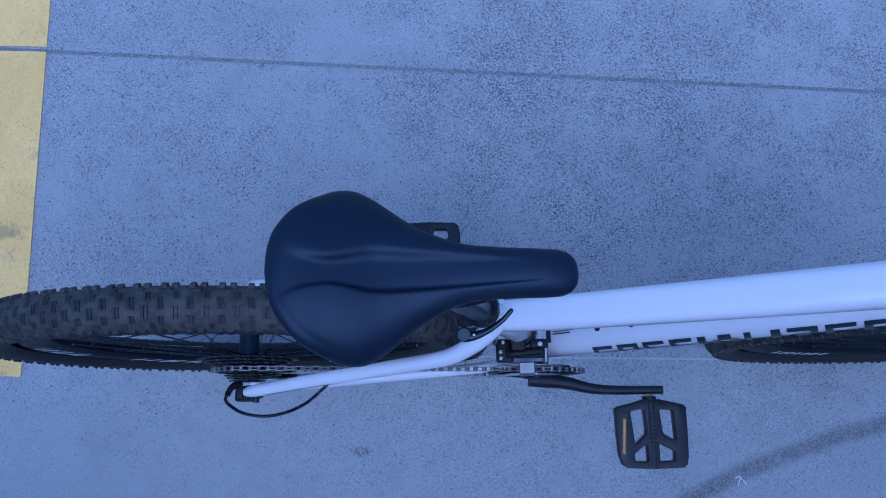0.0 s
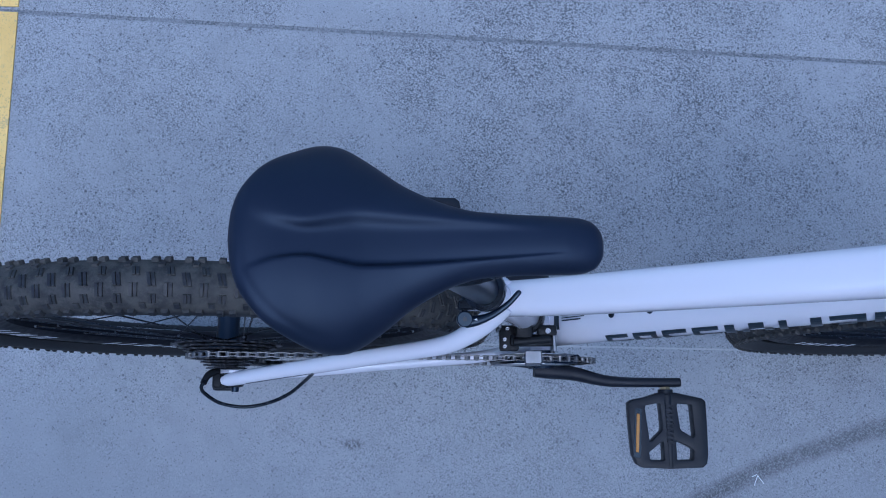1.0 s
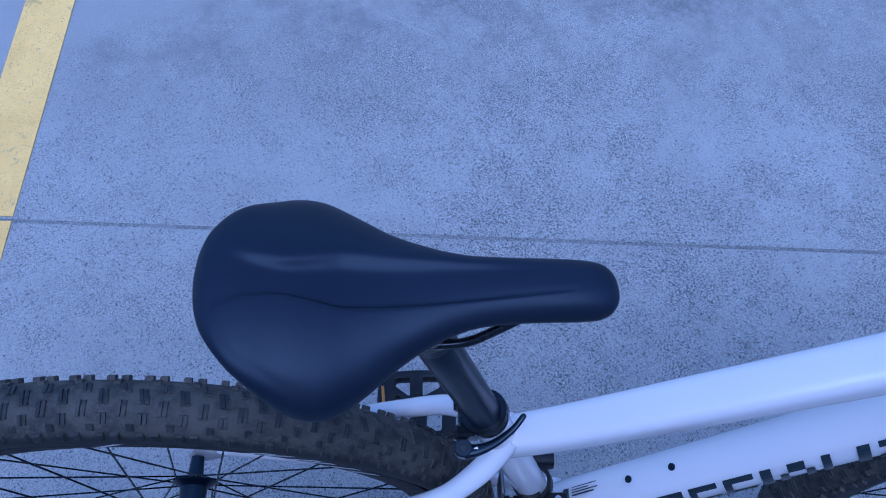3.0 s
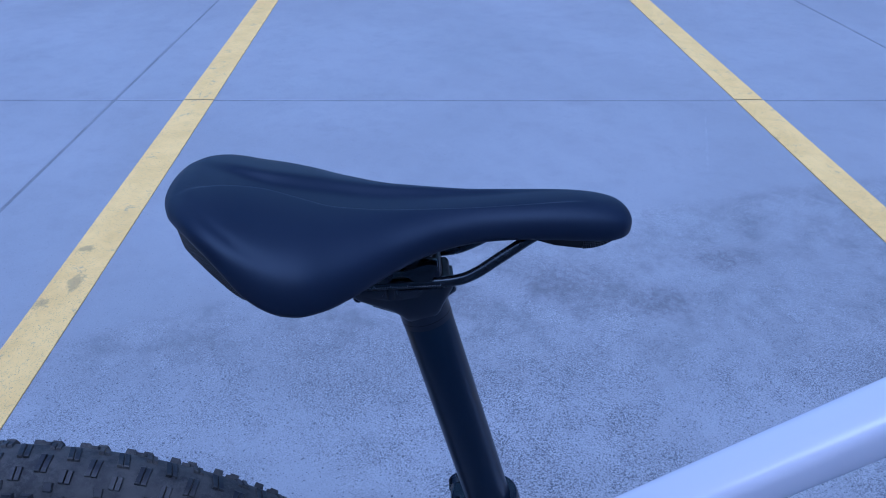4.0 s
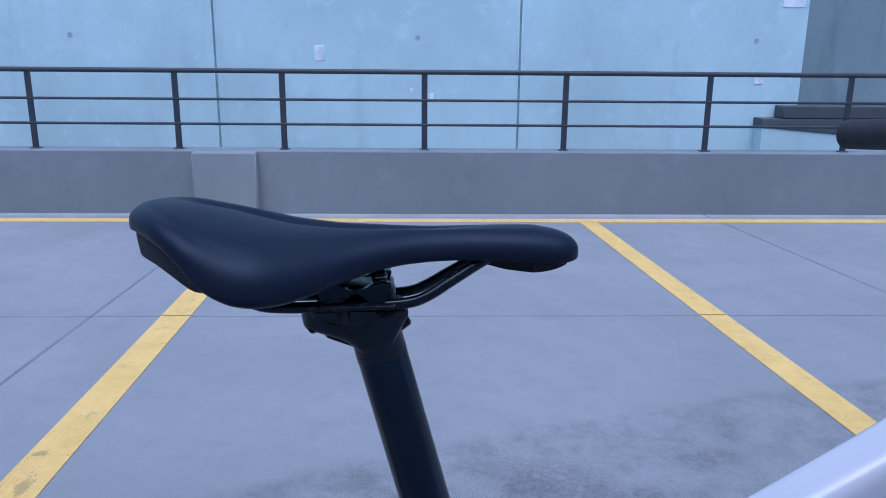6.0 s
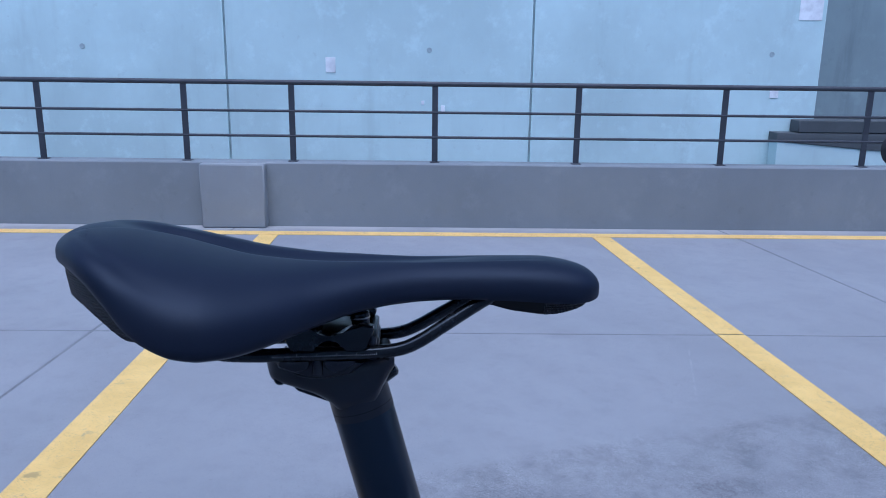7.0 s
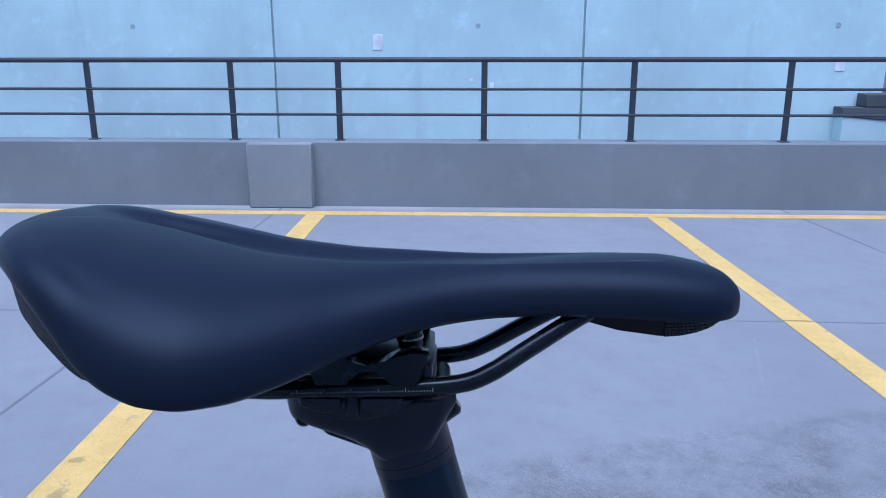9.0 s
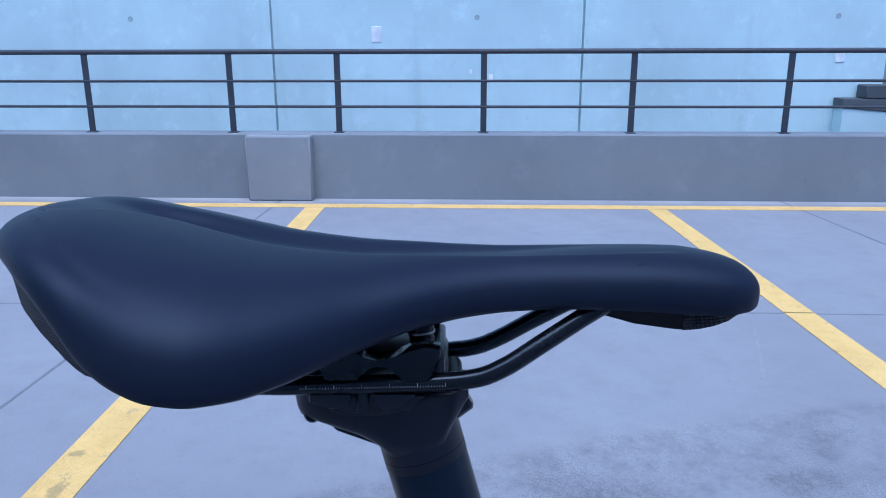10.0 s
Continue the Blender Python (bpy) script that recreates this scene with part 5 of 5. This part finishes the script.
def make_pedal(at, mirrored):
    """A nylon platform pedal: rim, axle tube and slanted braces round openings."""
    s = -1 if not mirrored else 1
    pedal = tagged(new("pedal"), "scuffed black nylon platform pedal")
    pedal.parent = bicycle
    pedal.matrix_basis = Matrix.Translation(at)
    h = 0.0105
    loops = [[(-0.050, 0.0105), (-0.030, 0.0065), (-0.012, 0.0005), (0.012, 0.0005), (0.030, 0.0045), (0.048, 0.0085), (0.0535, 0.0125), (0.0535, 0.050), (0.0525, 0.086), (0.0500, 0.0985), (0.044, 0.1035), (0.0, 0.1052), (-0.040, 0.1035), (-0.0475, 0.0985), (-0.0525, 0.085), (-0.0545, 0.050), (-0.0555, 0.0150)],
             [(-0.0310, 0.0183), (-0.0130, 0.0150), (-0.0105, 0.0170), (-0.0090, 0.0500), (-0.0105, 0.0540), (-0.0255, 0.0680), (-0.0280, 0.0670), (-0.0325, 0.0220)],
             [(0.0135, 0.0158), (0.0325, 0.0172), (0.0340, 0.0195), (0.0355, 0.0600), (0.0330, 0.0625), (0.0175, 0.0535), (0.0155, 0.0500), (0.0125, 0.0190)],
             [(-0.0105, 0.0675), (-0.0088, 0.0690), (-0.0088, 0.0925), (-0.0105, 0.0940), (-0.0270, 0.0935), (-0.0290, 0.0910), (-0.0295, 0.0835), (-0.0280, 0.0815)],
             [(0.0105, 0.0670), (0.0088, 0.0690), (0.0088, 0.0925), (0.0105, 0.0940), (0.0300, 0.0935), (0.0320, 0.0910), (0.0330, 0.0800), (0.0310, 0.0775)]]
    bm = bmesh.new()
    edges = []
    for loop in loops:
        vs = [bm.verts.new((x, s * y, h)) for x, y in loop]
        edges += [bm.edges.new((vs[i], vs[(i + 1) % len(vs)])) for i in range(len(vs))]
    bmesh.ops.triangle_fill(bm, use_beauty=True, use_dissolve=False, edges=edges)
    out = bmesh.ops.extrude_face_region(bm, geom=list(bm.faces))
    for v in out["geom"]:
        if isinstance(v, bmesh.types.BMVert):
            v.co.z = -h
    bmesh.ops.recalc_face_normals(bm, faces=bm.faces)
    rim = [e for e in bm.edges if len(e.link_faces) == 2 and e.link_faces[0].normal.angle(e.link_faces[1].normal) > 1.2]
    bmesh.ops.bevel(bm, geom=rim, offset=0.0013, segments=2, affect="EDGES", profile=0.5)
    part("cage", bm, PEDAL, pedal)
    bm = bmesh.new()
    sweep(bm, [(0, s * 0.001, 0), (0, s * 0.004, 0), (0, s * 0.06, 0), (0, s * 0.103, 0)], [(0.0095, 0.0080), (0.0125, 0.0100), (0.0118, 0.0085), (0.0112, 0.0080)], 20, side=(1, 0, 0))
    part("axle_tube", bm, PEDAL, pedal)
    bm = bmesh.new()
    rod(bm, (0, s * -0.004, 0), (0, s * 0.002, 0), 0.0105, 20)
    part("end_cap", bm, PEDAL, pedal)
    for k in range(9):
        bm = bmesh.new()
        y = s * (0.0190 + 0.0062 * k)
        m = Matrix.Translation((0.001, y, 0.0117)) @ Matrix.Rotation(0.25 * s, 4, "Z")
        box(bm, (-0.0052, -0.0021, -0.0012), (0.0052, 0.0021, 0.0008), 0.0005, m=m)
        part("raised_mark", bm, PEDAL, pedal)
    bm = bmesh.new()
    m = Matrix.Translation((-0.0445, s * 0.056, h)) @ Matrix.Rotation(0.075 * s, 4, "Z")
    box(bm, (-0.0050, -0.034, -0.004), (0.0050, 0.034, 0.0003), 0.0003, m=m)
    part("reflector_well", bm, GLOSS, pedal)
    bm = bmesh.new()
    box(bm, (-0.0022, -0.0265, -0.003), (0.0022, 0.0265, 0.0012), 0.0006, m=m)
    part("reflector", bm, AMBER, pedal, "amber reflector strip")
    return pedal


make_pedal((0.330, -0.0960, 0.312), False)
make_pedal((-0.0135, 0.0885, 0.312), True)


def make_cockpit():
    bm = bmesh.new()
    rod(bm, (0.560, 0, 0.915), (0.548, 0, 0.950), 0.018, 24)
    rod(bm, (0.552, 0, 0.938), (0.600, 0, 0.955), 0.014, 20)
    part("stem", bm, BLACK, bicycle, "black alloy stem")
    bm = bmesh.new()
    line = curve_points([(0.528, 0.365, 0.968), (0.558, 0.22, 0.968), (0.585, 0.10, 0.966), (0.600, 0.03, 0.958), (0.600, -0.03, 0.958), (0.585, -0.10, 0.966), (0.558, -0.22, 0.968), (0.528, -0.365, 0.968)], 6)
    sweep(bm, line, 0.0112, 20, side=(0, 0, 1))
    bar = part("handlebar", bm, BLACK, bicycle, "black riser handlebar")
    for s in (-1, 1):
        bm = bmesh.new()
        a, b = Vector((0.5275, s * 0.366, 0.968)), Vector((0.5540, s * 0.236, 0.968))
        pts = [a.lerp(b, t) for t in (-0.03, -0.012, 0.0, 0.06, 0.9, 0.96, 1.0)]
        sweep(bm, pts, [0.0090, 0.0140, 0.0158, 0.0162, 0.0162, 0.0175, 0.0165], 24, side=(0, 0, 1))
        part("grip", bm, GRIP, bar, "black rubber handlebar grip")
    # fork
    for s in (-1, 1):
        bm = bmesh.new()
        rod(bm, (0.615, s * 0.062, 0.790), (0.690, s * 0.062, 0.560), 0.016, 24)
        part("stanchion", bm, STEEL, bicycle, "polished fork stanchion")
        bm = bmesh.new()
        sweep(bm, curve_points([(0.672, s * 0.062, 0.615), (0.735, s * 0.060, 0.48), (0.775, s * 0.058, 0.385), (0.790, s * 0.056, 0.355)], 4), [0.021] * 9 + [0.020, 0.018, 0.016, 0.012], 24)
        part("fork_lower", bm, BLACK, bicycle, "black fork lower leg")
    bm = bmesh.new()
    box(bm, (0.590, -0.080, 0.775), (0.640, 0.080, 0.806), 0.008, seg=2)
    part("fork_crown", bm, BLACK, bicycle, "black fork crown")


make_cockpit()

# ---- floor slabs, each its own piece ----


def floor_slabs():
    for i in range(len(ACROSS) - 1):
        for j in range(len(ALONG) - 1):
            q = [Vector((*joint_place(*p), 0)) for p in ((i, j), (i + 1, j), (i + 1, j + 1), (i, j + 1))]
            low, high = (0.0040 if j == 5 else 0.0024), (0.0040 if j == 4 else 0.0024)
            q = [v + Vector((0.0046 * (1 if k in (0, 3) else -1), low if k in (0, 1) else -high, 0)) for k, v in enumerate(q)]
            bm = bmesh.new()
            c = sum(q, Vector()) / 4
            rows = []
            for z, d in ((-0.0048, 0.0), (-0.0026, 0.0004), (-0.0010, 0.0022), (0.0, 0.0055)):
                rows.append([bm.verts.new((v.x + math.copysign(d, c.x - v.x), v.y + math.copysign(d, c.y - v.y), z)) for v in q])
            for a, b in zip(rows, rows[1:]):
                for k in range(4):
                    m = (k + 1) % 4
                    bm.faces.new((a[k], a[m], b[m], b[k]))
            bm.faces.new(rows[-1])
            part("slab", bm, FLOOR, floor, smooth=False)


floor_slabs()
